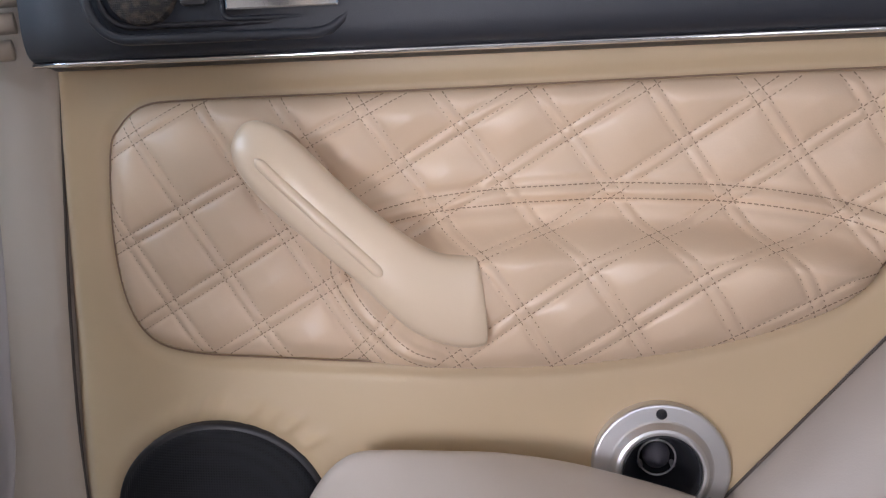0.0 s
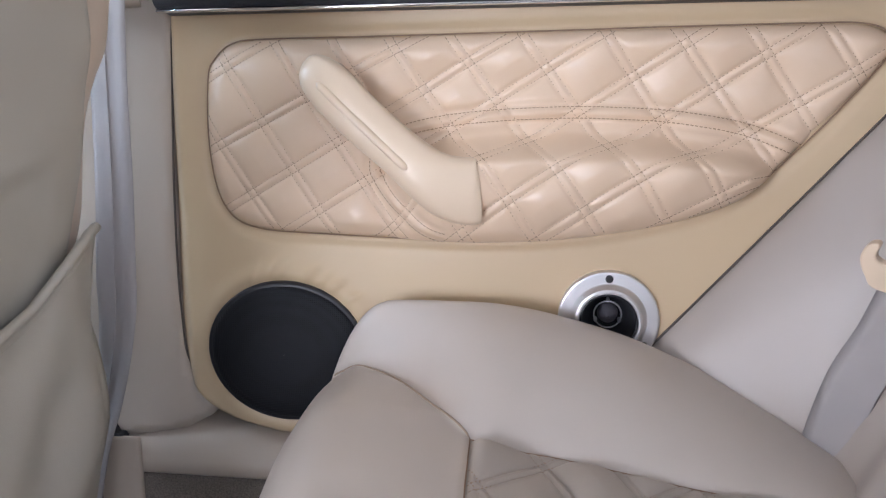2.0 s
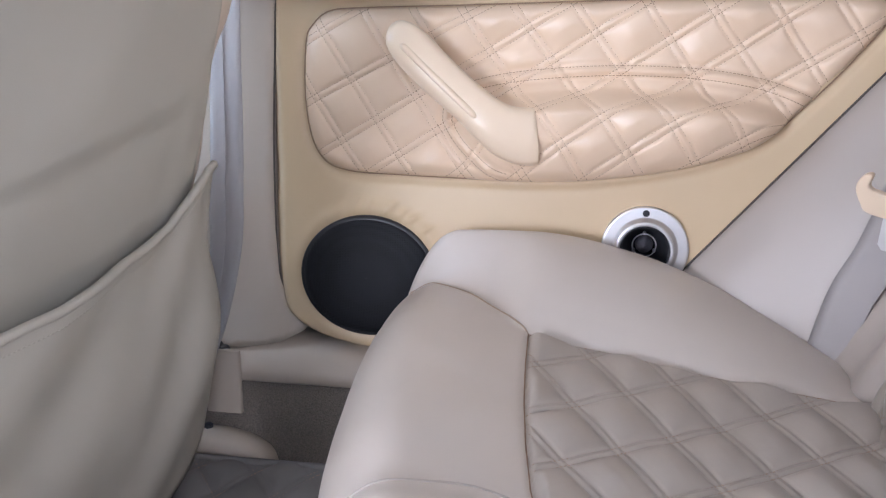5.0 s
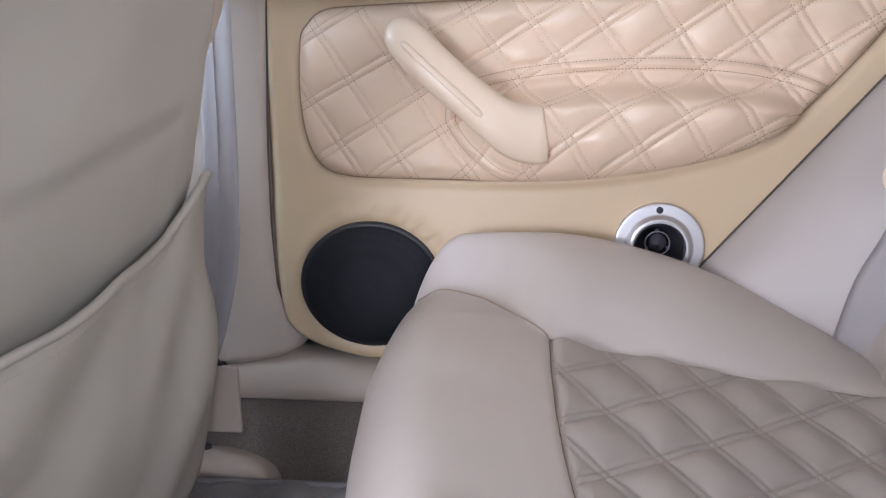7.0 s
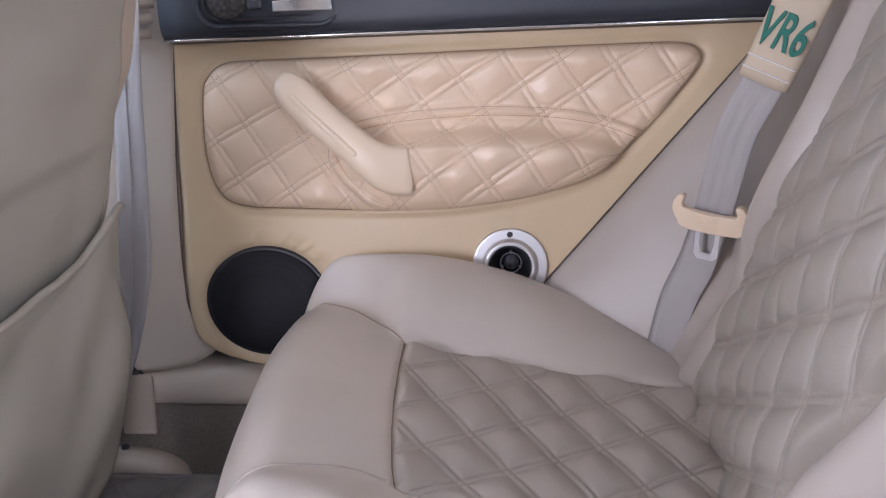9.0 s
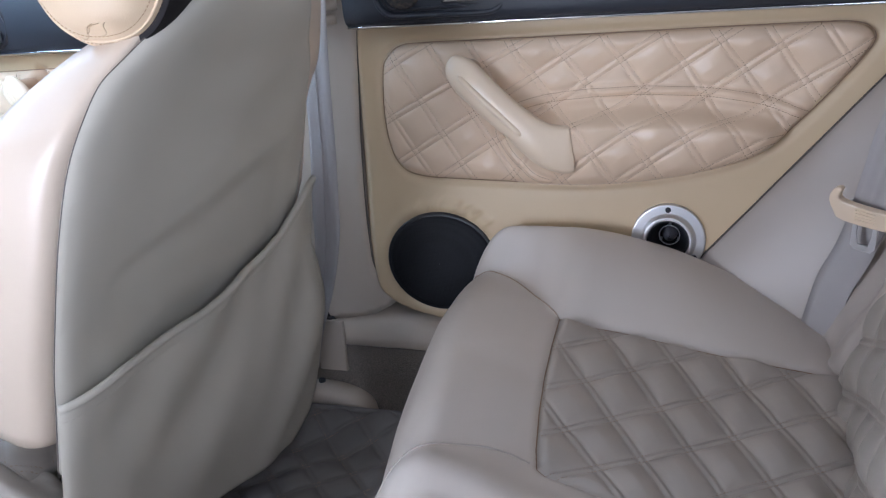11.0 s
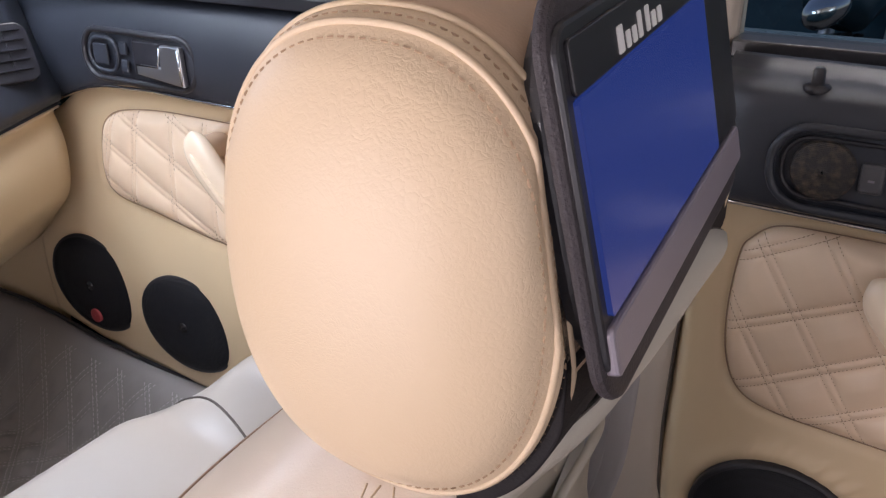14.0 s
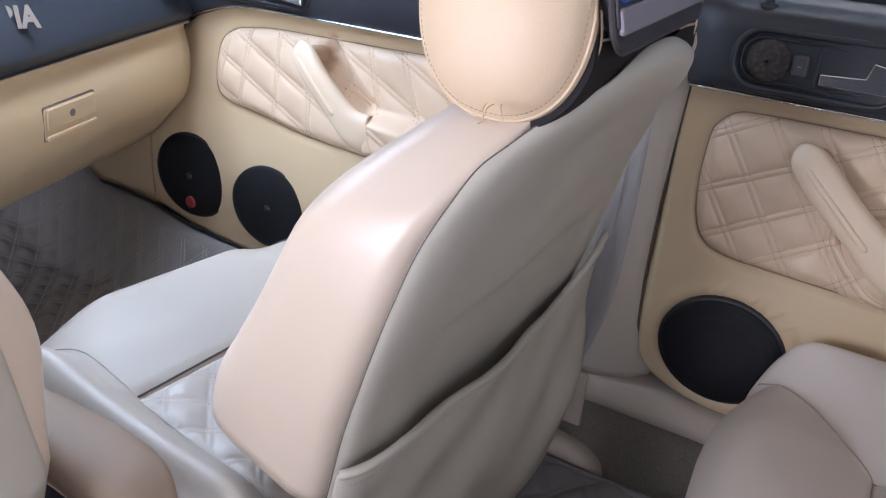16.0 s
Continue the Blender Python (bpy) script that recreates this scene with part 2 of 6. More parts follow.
def sheet(name, poly, cell, place, back, material, parent=None, label=""):
    """A curved panel over a closed outline in (u, v): place(u, v) gives its front as arrays, back is the way to its rear."""
    poly = np.array(poly, float)
    lo, hi = poly.min(0) - cell, poly.max(0) + cell
    us, vs = np.arange(lo[0], hi[0] + cell, cell), np.arange(lo[1], hi[1] + cell, cell)
    u, v = np.meshgrid(us, vs, indexing="ij")
    d = inside_distance(poly, u, v)
    cells = (d[:-1, :-1] > -0.3 * cell) & (d[1:, :-1] > -0.3 * cell) & (d[:-1, 1:] > -0.3 * cell) & (d[1:, 1:] > -0.3 * cell)
    nu, nv = u.shape
    ids = np.arange(nu * nv).reshape(nu, nv)
    ci, cj = np.nonzero(cells)
    quads = np.stack([ids[ci, cj], ids[ci + 1, cj], ids[ci + 1, cj + 1], ids[ci, cj + 1]], 1)
    count = {}
    for q in quads.tolist():
        for a, b in zip(q, q[1:] + q[:1]):
            count[(a, b)] = 1
    rim = [(a, b) for a, b in count if (b, a) not in count]
    u, v = u.ravel().copy(), v.ravel().copy()
    edge = np.array(sorted({a for e in rim for a in e}))
    u[edge], v[edge] = nearest_on(poly, u[edge], v[edge])
    xyz = np.stack(place(u, v), -1)
    used = np.unique(quads)
    remap = np.full(nu * nv, -1)
    remap[used] = np.arange(len(used))
    verts = xyz[used]
    faces = remap[quads].tolist()
    base = len(verts)
    where = {int(e): base + i for i, e in enumerate(edge)}
    verts = np.concatenate([verts, xyz[edge] + np.array(back)])
    for a, b in rim:
        faces.append([int(remap[b]), int(remap[a]), where[a], where[b]])
    return made(name, verts, faces, material, parent, label)


def quilt_height(u, v, families, gap, puff, width):
    """Pillows between double rows of stitching: families of lines a*u + b*v = o."""
    h, cut = np.ones(np.shape(u)), np.zeros(np.shape(u))
    for lines in families:
        d = np.min([np.abs(a * u + b * v - o) for a, b, o in lines], 0)
        rise = np.where(d < gap, 0.24 * np.sqrt(np.clip(1 - (d / gap) ** 2, 0, 1)), 1 - np.exp(-np.clip(d - gap, 0, 1) / width))
        h = h * rise
        cut = np.maximum(cut, np.exp(-((d - gap) / 0.0018) ** 2))
    return puff * h - 0.0015 * cut


def row(a, b, offsets):
    """Parallel lines a*u + b*v = o, one for each offset."""
    n = math.hypot(a, b)
    return [(a / n, b / n, o / n) for o in offsets]


def lines_through(pairs):
    """Lines through pairs of points (u1, v1, u2, v2)."""
    out = []
    for u1, v1, u2, v2 in pairs:
        n = math.hypot(u2 - u1, v2 - v1)
        a, b = (v2 - v1) / n, -(u2 - u1) / n
        out.append((a, b, a * u1 + b * v1))
    return out


def stitches(name, families, gap, poly, surface, out, material, parent, pitch=0.0052, size=0.0036, thick=0.00055, rise=0.0004, margin=0.002, refold=None):
    """Rows of single thread stitches on both sides of every quilting line. out: the way off the surface."""
    us, vs, du, dv = [], [], [], []
    lo, hi = np.array(poly).min(0), np.array(poly).max(0)
    reach = np.linalg.norm(hi - lo)
    mid = (lo + hi) / 2
    for a, b, o in [line for lines in families for line in lines]:
        for side in (-gap, gap):
            foot = mid + np.array([a, b]) * (o + side - mid @ np.array([a, b]))
            t = np.arange(-reach, reach, pitch)
            us.append(foot[0] - b * t), vs.append(foot[1] + a * t)
            du.append(np.full(len(t), -b)), dv.append(np.full(len(t), a))
    u, v, du, dv = map(np.concatenate, (us, vs, du, dv))
    if refold:
        (u, v), (u2, v2) = refold(u, v), refold(u + du * 1e-3, v + dv * 1e-3)
        n = np.hypot(u2 - u, v2 - v) + 1e-12
        du, dv = (u2 - u) / n, (v2 - v) / n
    ok = inside_distance(np.array(poly), u, v) > margin
    return thread_pieces(name, u[ok], v[ok], du[ok], dv[ok], surface, out, material, parent, size, thick, rise)


def thread_pieces(name, u, v, du, dv, surface, out, material, parent, size, thick, rise):
    a = np.stack(surface(u - du * size / 2, v - dv * size / 2), -1)
    b = np.stack(surface(u + du * size / 2, v + dv * size / 2), -1)
    out = np.array(out, float)
    way = b - a
    way /= np.linalg.norm(way, axis=1)[:, None] + 1e-9
    across = np.cross(way, out)
    across /= np.linalg.norm(across, axis=1)[:, None] + 1e-9
    a, b = a + out * rise * 0.2, b + out * rise * 0.2
    m = (a + b) / 2 + out * (rise + thick)
    n = len(a)
    verts = np.concatenate([a - across * thick, a + across * thick, b - across * thick, b + across * thick, m - across * thick * 0.7, m + across * thick * 0.7])
    i = np.arange(n)
    faces = []
    for f in ((0, 1, 5, 4), (4, 5, 3, 2), (0, 4, 2), (1, 3, 5)):
        faces += np.stack([i + k * n for k in f], 1).tolist()
    return tagged(made(name, verts, faces, material, parent), kind="stuff")


def seam_stitches(name, points, surface, out, material, parent, pitch=0.006, size=0.0042, thick=0.0006, rise=0.0005):
    """Stitches along a curve in (u, v)."""
    p = np.array(points, float)
    seg = np.linalg.norm(np.diff(p, axis=0), axis=1)
    run = np.concatenate([[0], np.cumsum(seg)])
    t = np.arange(pitch / 2, run[-1], pitch)
    u, v = np.interp(t, run, p[:, 0]), np.interp(t, run, p[:, 1])
    u2, v2 = np.interp(t + 1e-3, run, p[:, 0]), np.interp(t + 1e-3, run, p[:, 1])
    u1, v1 = np.interp(t - 1e-3, run, p[:, 0]), np.interp(t - 1e-3, run, p[:, 1])
    n = np.hypot(u2 - u1, v2 - v1) + 1e-12
    return thread_pieces(name, u, v, (u2 - u1) / n, (v2 - v1) / n, surface, out, material, parent, size, thick, rise)


def tube(name, path, radius, material, parent=None, label="", sides=8, closed=False):
    """A round bar along a path; radius: one number or one for each point."""
    p = np.array(path, float)
    r = np.broadcast_to(np.array(radius, float), (len(p),))
    way = np.diff(p, axis=0)
    way /= np.linalg.norm(way, axis=1)[:, None] + 1e-12
    up = np.eye(3)[int(np.argmin(np.abs(way).max(0)))]
    return sweep(name, p, np.stack([r, r], 1), material, parent, label, sides, up=up, closed=closed)


def sweep(name, path, halves, material, parent=None, label="", sides=16, up=(0, 1, 0), power=2.0, closed=False):
    """A bar of super-elliptic section along a path; halves: half width across, half depth along up, for each point."""
    p = np.array(path, float)
    n = len(p)
    if closed:
        tan = np.roll(p, -1, 0) - np.roll(p, 1, 0)
    else:
        tan = np.gradient(p, axis=0)
    tan /= np.linalg.norm(tan, axis=1)[:, None] + 1e-12
    ref = np.array(up, float)
    verts = []
    ang = np.linspace(0, 2 * np.pi, sides, endpoint=False)
    c, s = np.cos(ang), np.sin(ang)
    c, s = np.sign(c) * np.abs(c) ** (2 / power), np.sign(s) * np.abs(s) ** (2 / power)
    for i in range(n):
        r = ref if abs(tan[i] @ ref) < 0.98 else np.array([0.3, 0.2, 0.9])
        a = np.cross(tan[i], r)
        a /= np.linalg.norm(a)
        b = np.cross(a, tan[i])
        verts.append(p[i] + halves[i][0] * c[:, None] * a + halves[i][1] * s[:, None] * b)
    verts = np.concatenate(verts)
    faces = []
    for i in range(n if closed else n - 1):
        j = (i + 1) % n
        for k in range(sides):
            k2 = (k + 1) % sides
            faces.append((i * sides + k, i * sides + k2, j * sides + k2, j * sides + k))
    if not closed:
        faces.append(tuple(range(sides - 1, -1, -1)))
        faces.append(tuple((n - 1) * sides + k for k in range(sides)))
    return made(name, verts, faces, material, parent, label)


def loft(name, rings, material, parent=None, label="", caps=True):
    """Skin over rings of equally many points."""
    k = len(rings[0])
    verts = np.concatenate([np.array(r, float) for r in rings])
    faces = []
    for i in range(len(rings) - 1):
        for j in range(k):
            j2 = (j + 1) % k
            faces.append((i * k + j, i * k + j2, (i + 1) * k + j2, (i + 1) * k + j))
    if caps:
        faces.append(tuple(range(k - 1, -1, -1)))
        faces.append(tuple((len(rings) - 1) * k + j for j in range(k)))
    return made(name, verts, faces, material, parent, label)


def block(name, lo, hi, material, parent=None, label="", bevel=0.004, matrix=None, segments=2):
    """A box between two corners with rounded edges."""
    bm = bmesh.new()
    bmesh.ops.create_cube(bm, size=1)
    for v in bm.verts:
        v.co = [l + (h - l) * (c + 0.5) for l, h, c in zip(lo, hi, v.co)]
    if bevel:
        bmesh.ops.bevel(bm, geom=bm.edges[:], offset=min(bevel, 0.45 * min(h - l for l, h in zip(lo, hi))), segments=segments, affect="EDGES", profile=0.5)
    if matrix is not None:
        bmesh.ops.transform(bm, matrix=matrix, verts=bm.verts)
    ob = part(name, bm, material, parent, label, smooth=False)
    return ob


def prism(name, outline, axis, a, b, material, parent=None, label="", bevel=0.0, matrix=None):
    """An outline in the other two axes, extruded along one from a to b."""
    bm = bmesh.new()

    def at(p, w):
        q = list(p)
        q.insert("xyz".index(axis), w)
        return q
    low = [bm.verts.new(at(p, a)) for p in outline]
    high = [bm.verts.new(at(p, b)) for p in outline]
    bm.faces.new(low[::-1]), bm.faces.new(high)
    for i in range(len(low)):
        j = (i + 1) % len(low)
        bm.faces.new((low[i], low[j], high[j], high[i]))
    bmesh.ops.recalc_face_normals(bm, faces=bm.faces)
    if bevel:
        rim = [e for e in bm.edges if len(e.link_faces) == 2 and e.calc_face_angle() > 0.9]
        bmesh.ops.bevel(bm, geom=rim, offset=bevel, segments=2, affect="EDGES", profile=0.5)
    if matrix is not None:
        bmesh.ops.transform(bm, matrix=matrix, verts=bm.verts)
    return part(name, bm, material, parent, label, smooth=False)


def disc_profile(name, centre, profile, material, parent=None, label="", sides=48, sx=1.0, sz=1.0, smooth=True, caps=True):
    """A turned piece facing -y: profile of (radius, depth towards the viewer)."""
    verts, faces = [], []
    ang = np.linspace(0, 2 * np.pi, sides, endpoint=False)
    for r, d in profile:
        for a in ang:
            verts.append((centre[0] + r * sx * np.cos(a), centre[1] - d, centre[2] + r * sz * np.sin(a)))
    for i in range(len(profile) - 1):
        for k in range(sides):
            k2 = (k + 1) % sides
            faces.append((i * sides + k, i * sides + k2, (i + 1) * sides + k2, (i + 1) * sides + k))
    if caps:
        faces.append(tuple(range(sides)))
        faces.append(tuple((len(profile) - 1) * sides + k for k in range(sides - 1, -1, -1)))
    return made(name, verts, faces, material, parent, label, smooth)


def rounded(x0, z0, x1, z1, r, n=6):
    pts = []
    for cx, cz, a0 in ((x1 - r, z1 - r, 0), (x0 + r, z1 - r, 90), (x0 + r, z0 + r, 180), (x1 - r, z0 + r, 270)):
        for k in range(n + 1):
            a = radians(a0 + 90 * k / n)
            pts.append((cx + r * math.cos(a), cz + r * math.sin(a)))
    return pts


def text_on(name, words, size, matrix, material, parent=None, depth=0.0006, bold=0.0):
    cu = bpy.data.curves.new(name, "FONT")
    cu.body, cu.size, cu.extrude, cu.align_x, cu.align_y = words, size, depth, "CENTER", "CENTER"
    cu.offset = bold
    tmp = bpy.data.objects.new(name, cu)
    scene.collection.objects.link(tmp)
    me = bpy.data.meshes.new_from_object(tmp.evaluated_get(bpy.context.evaluated_depsgraph_get()))
    bpy.data.objects.remove(tmp)
    me.transform(matrix)
    me.materials.clear()
    me.materials.append(material)
    ob = new(name, me)
    if parent:
        ob.parent = parent
    return ob

# ---- rear door ----
def door_y(x):
    """The plane of the doors, which draw together towards the rear."""
    return 0.689 - 0.058 * x


QUILT_EDGE = spline([(-0.285, 0.690), (-0.275, 0.712), (-0.251, 0.730), (-0.205, 0.734), (-0.064, 0.735), (0.10, 0.737), (0.24, 0.739), (0.37, 0.740), (0.422, 0.739),
                     (0.446, 0.730), (0.450, 0.710), (0.420, 0.669), (0.368, 0.610), (0.312, 0.560), (0.226, 0.530), (0.112, 0.511), (0.0, 0.506), (-0.16, 0.509),
                     (-0.228, 0.513), (-0.263, 0.527), (-0.282, 0.562), (-0.289, 0.62)], 160, True)
PIPE_TOP = spline([(-0.082, 0.585), (-0.078, 0.606), (-0.060, 0.624), (-0.030, 0.636), (0.037, 0.646), (0.138, 0.651), (0.238, 0.647), (0.316, 0.634), (0.372, 0.612)], 80)
PIPE_LOW = spline([(-0.082, 0.585), (-0.072, 0.568), (-0.052, 0.545), (-0.02, 0.520), (0.0, 0.512)], 30)
REAR_LINES = [
    lines_through([(-0.269, 0.613, -0.204, 0.512), (-0.257, 0.704, -0.149, 0.535), (-0.200, 0.732, -0.062, 0.519), (-0.132, 0.734, 0.010, 0.520), (-0.063, 0.730, 0.086, 0.518), (0.006, 0.732, 0.166, 0.514),
                   (0.087, 0.731, 0.237, 0.525), (0.177, 0.728, 0.295, 0.546), (0.249, 0.729, 0.349, 0.592), (0.323, 0.727, 0.384, 0.637), (0.398, 0.725, 0.422, 0.689)]),
    lines_through([(-0.281, 0.691, -0.203, 0.732), (-0.284, 0.607, -0.030, 0.733), (-0.267, 0.537, 0.070, 0.731), (-0.195, 0.512, 0.159, 0.727), (0.049, 0.590, 0.256, 0.723), (0.048, 0.521, 0.366, 0.731),
                   (0.104, 0.497, 0.442, 0.707), (0.240, 0.520, 0.338, 0.572)]),
]
SHELF, HOLLOW = 0.036, 0.012


def shelf_shape(x, z):
    """How far along, from 0 to 1, the leather has come out over the armrest, and how far it stands out."""
    top = np.interp(x, PIPE_TOP[8:, 0], PIPE_TOP[8:, 1])
    low = np.interp(x, [-0.08, 0.0, 0.11, 0.23, 0.32, 0.38, 0.46], [0.55, 0.500, 0.500, 0.515, 0.55, 0.60, 0.68])
    ends = step(x, -0.082, -0.02) * (1 - step(x, 0.30, 0.405))
    over = step(top - z, 0.020, 0.050) * ends
    return over, SHELF * over * (0.35 + 0.65 * step(z - low, -0.02, 0.075))


def armrest_bulge(x, z):
    """How far the padded armrest stands out of the rear door, with a hollow above it."""
    over, out = shelf_shape(x, z)
    hollow = HOLLOW * step(z, 0.605, 0.645) * (1 - step(z, 0.68, 0.735)) * step(x, -0.08, 0.0) * (1 - step(x, 0.34, 0.43))
    return out - hollow


def unfold(x, z):
    """The leather laid flat: lines drawn on it bend where it runs out over the armrest."""
    over, out = shelf_shape(x, z)
    return z - 0.5 * (out + HOLLOW * over)


def refold(x, v):
    lo, hi = v - 0.01, v + 0.06
    for _ in range(26):
        mid = (lo + hi) / 2
        high = unfold(x, mid) > v
        lo, hi = np.where(high, lo, mid), np.where(high, mid, hi)
    return x, (lo + hi) / 2


def rear_quilt(x, z):
    d = inside_distance(QUILT_EDGE, x, z)
    pad = 0.011 * (1 - np.exp(-np.clip(d, 0, 1) / 0.009)) - 0.006 * (d < 0.0005)
    q = quilt_height(x, unfold(x, z), REAR_LINES, 0.0046, 0.0088, 0.013) * step(d, 0.0, 0.02)
    curve = np.concatenate([spline(PIPE_TOP, 200), spline(PIPE_LOW, 80)])
    near = np.min([np.hypot(x - a, z - b) for a, b in curve], 0)
    ridge = 0.0032 * np.exp(-(near / 0.0042) ** 2) - 0.0022 * np.exp(-((near - 0.0095) / 0.004) ** 2)
    return x, door_y(x) - pad - q * 0.9 - armrest_bulge(x, z) - ridge * step(d, 0.0, 0.01), z


def door_base(x, z):
    """The smooth vinyl panel, with a groove about the quilting and puckers over the speaker."""
    d = inside_distance(QUILT_EDGE, x, z)
    groove = 0.004 * np.exp(-((d + 0.004) / 0.006) ** 2)
    roll = 0.006 * step(z, 0.735, 0.765) + 0.012 * step(-z, -0.33, -0.27)
    sx, sz = x + 0.199, z - 0.363
    r, a = np.hypot(sx / 1.14, sz), np.arctan2(sz, sx)
    pucker = 0
    for ang, amp, lean in ((0.72, 0.7, 0.3), (0.95, 1.0, 0.5), (1.12, 0.8, 0.6), (1.30, 1.1, 0.7), (1.62, 0.6, 0.9), (1.80, 0.9, 1.0), (2.05, 0.5, 1.2)):
        aa = a - ang + (r - 0.09) * lean * 6
        pucker = pucker + 0.0046 * amp * np.exp(-(aa / 0.036) ** 2) * np.exp(-((r - 0.102) / 0.011) ** 2) * (r > 0.086)
    lip = 0.004 * np.exp(-((r - 0.097) / 0.010) ** 2)
    front = 0.014 * step(-x, 0.324, 0.346)
    groove = groove + 0.035 * step(d, 0.004, 0.02)
    return x, door_y(x) + groove - roll * 0.4 - pucker - lip + front - 0.004 * np.sin(np.clip((z - 0.26) / 0.25, 0, 1) * np.pi), z


def build_rear_door():
    door = thing("door_1", "tan vinyl rear car door with a quilted cream leather inset, closed", "car door", kind="structure")
    base_edge = spline([(-0.326, 0.764), (-0.332, 0.70), (-0.340, 0.56), (-0.343, 0.44), (-0.340, 0.355), (-0.325, 0.303), (-0.280, 0.272), (-0.215, 0.257)], 60).tolist()
    base_edge += [(0.20, 0.257), (0.34, 0.30), (0.62, 0.62), (0.64, 0.764)]
    sheet("door_panel", base_edge, 0.003, door_base, (0, 0.03, 0), VINYL, door, "smooth tan vinyl door panel")
    quilt = sheet("quilted_inset", QUILT_EDGE, 0.0019, rear_quilt, (0, 0.02, 0), QUILT, door, "cream leather inset with double-stitched diamond quilting")
    surf = lambda u, v: rear_quilt(u, v)
    stitches("stitching", REAR_LINES, 0.0046, QUILT_EDGE, surf, (0, -1, 0), THREAD, quilt, pitch=0.0044, size=0.0030, thick=0.00042, refold=refold)
    for off in (0.0062, -0.0062):
        run = np.concatenate([PIPE_LOW[::-1], PIPE_TOP[1:]])
        tan = np.gradient(run, axis=0)
        tan /= np.linalg.norm(tan, axis=1)[:, None]
        seam_stitches("piping_stitch", run + off * np.stack([-tan[:, 1], tan[:, 0]], 1), surf, (0, -1, 0), THREAD, quilt, pitch=0.0046, size=0.0032, thick=0.00045)
    seam = spline(QUILT_EDGE, 220, True)
    tube("edge_seam", [(x, float(door_y(x)) - 0.0004, z) for x, z in seam], 0.0008, THREAD, quilt, "brown seam about the inset", sides=6, closed=True)
    # pull handle
    build_pull(door)
    # upper dark panel
    prof = [(0.674, 0.764), (0.652, 0.768), (0.643, 0.780), (0.640, 0.80), (0.639, 0.83), (0.641, 0.858), (0.649, 0.875), (0.664, 0.884), (0.69, 0.890), (0.72, 0.895), (0.74, 0.80), (0.70, 0.764)]
    prof = spline(prof, 48, True)
    loft("upper_panel", [[(x, y - 0.058 * (x + 0.25), z) for y, z in prof] for x in np.linspace(-0.3195, 0.66, 24)], DARK, door, "dark textured upper door panel")
    sweep("chrome_strip", [(x, 0.6545 - 0.058 * (x + 0.25), 0.7645) for x in np.linspace(-0.3195, 0.64, 30)], [(0.0024, 0.0024)] * 30, CHROME, door, "thin bright chrome strip", 8)
    # Thin dark tubes stand in for shade in the gaps along the door's edges.
    tube("gap_line", [(0.2245 + (z - 0.387) * 0.863, door_y(0.2245 + (z - 0.387) * 0.863) - 0.006, z) for z in np.linspace(0.33, 0.78, 40)], 0.0013, SEAM, door, "dark line for the shaded gap at the rear edge", sides=6)
    tube("front_gap_line", [(x - 0.004, door_y(x) + 0.010, z) for x, z in base_edge[:50]], 0.0016, SEAM, door, "dark line for the shaded gap at the front edge", sides=6)
    build_handle_pod(door, -0.258, -0.045, 0.779, 0.856, 0.634, False)
    disc_like_peg((-0.233, 0.666, 0.884), door)
    return door


def build_pull(door, at=(0.0, 0.0, 0.0)):
    """The slanted grab bar: a round upper end on a post, a flat front with a raised rib, and a foot that runs into the armrest."""
    axis = spline([(-0.1515, 0.667, 0.7070), (-0.146, 0.661, 0.7023), (-0.136, 0.657, 0.6925), (-0.119, 0.653, 0.6762), (-0.0975, 0.650, 0.6553), (-0.069, 0.648, 0.6297),
                   (-0.040, 0.647, 0.6057), (-0.017, 0.647, 0.5868), (0.0025, 0.648, 0.5750), (0.021, 0.649, 0.5694), (0.0345, 0.650, 0.5680), (0.0385, 0.651, 0.5680)], 90) + np.array(at)
    half = spline([(0.004, 0.004), (0.0168, 0.0095), (0.0240, 0.0135), (0.0270, 0.0150), (0.0267, 0.0152), (0.0260, 0.0152), (0.0265, 0.0160), (0.0296, 0.0175), (0.0342, 0.0185), (0.0366, 0.0190), (0.0368, 0.0190), (0.0345, 0.0170)], 90)
    pull = sweep("pull_handle", axis, half, GRIP, door, "glossy cream slanted pull handle", 40, power=2.5)
    t = np.linspace(0, 1, 40)
    run = np.stack([-0.1345 + 0.1010 * t, np.interp(t, [0, 0.2, 0.6, 1], [0.6428, 0.6378, 0.6335, 0.6325]), 0.6855 - 0.0930 * t], 1) + np.array(at)
    thin = np.clip(np.minimum(t, 1 - t) / 0.05, 0.05, 1) ** 0.5
    sweep("rib", run, np.stack([0.0048 * thin, 0.0050 * thin], 1), GRIP, pull, sides=12, power=2.6)
    # The post is brown, not cream, to carry the shade behind the bar.
    sweep("mount", spline([(-0.127, 0.655, 0.686), (-0.127, 0.675, 0.687), (-0.126, 0.702, 0.688)], 12) + np.array(at), [(0.020, 0.020)] * 12, BAND, pull, "handle mount, browned for the shade behind the bar", sides=20, up=(0, 0, 1))
    return pull


def disc_like_peg(at, parent):
    rings = []
    for r, h in ((0.0125, -0.006), (0.0125, 0.001), (0.0105, 0.0035), (0.0062, 0.004), (0.0055, 0.016), (0.0040, 0.0185)):
        rings.append([(at[0] + r * math.cos(a), at[1] + r * math.sin(a), at[2] + h) for a in np.linspace(0, 2 * np.pi, 20, endpoint=False)])
    return loft("lock_peg", rings, BLACK, parent, "black door lock peg")


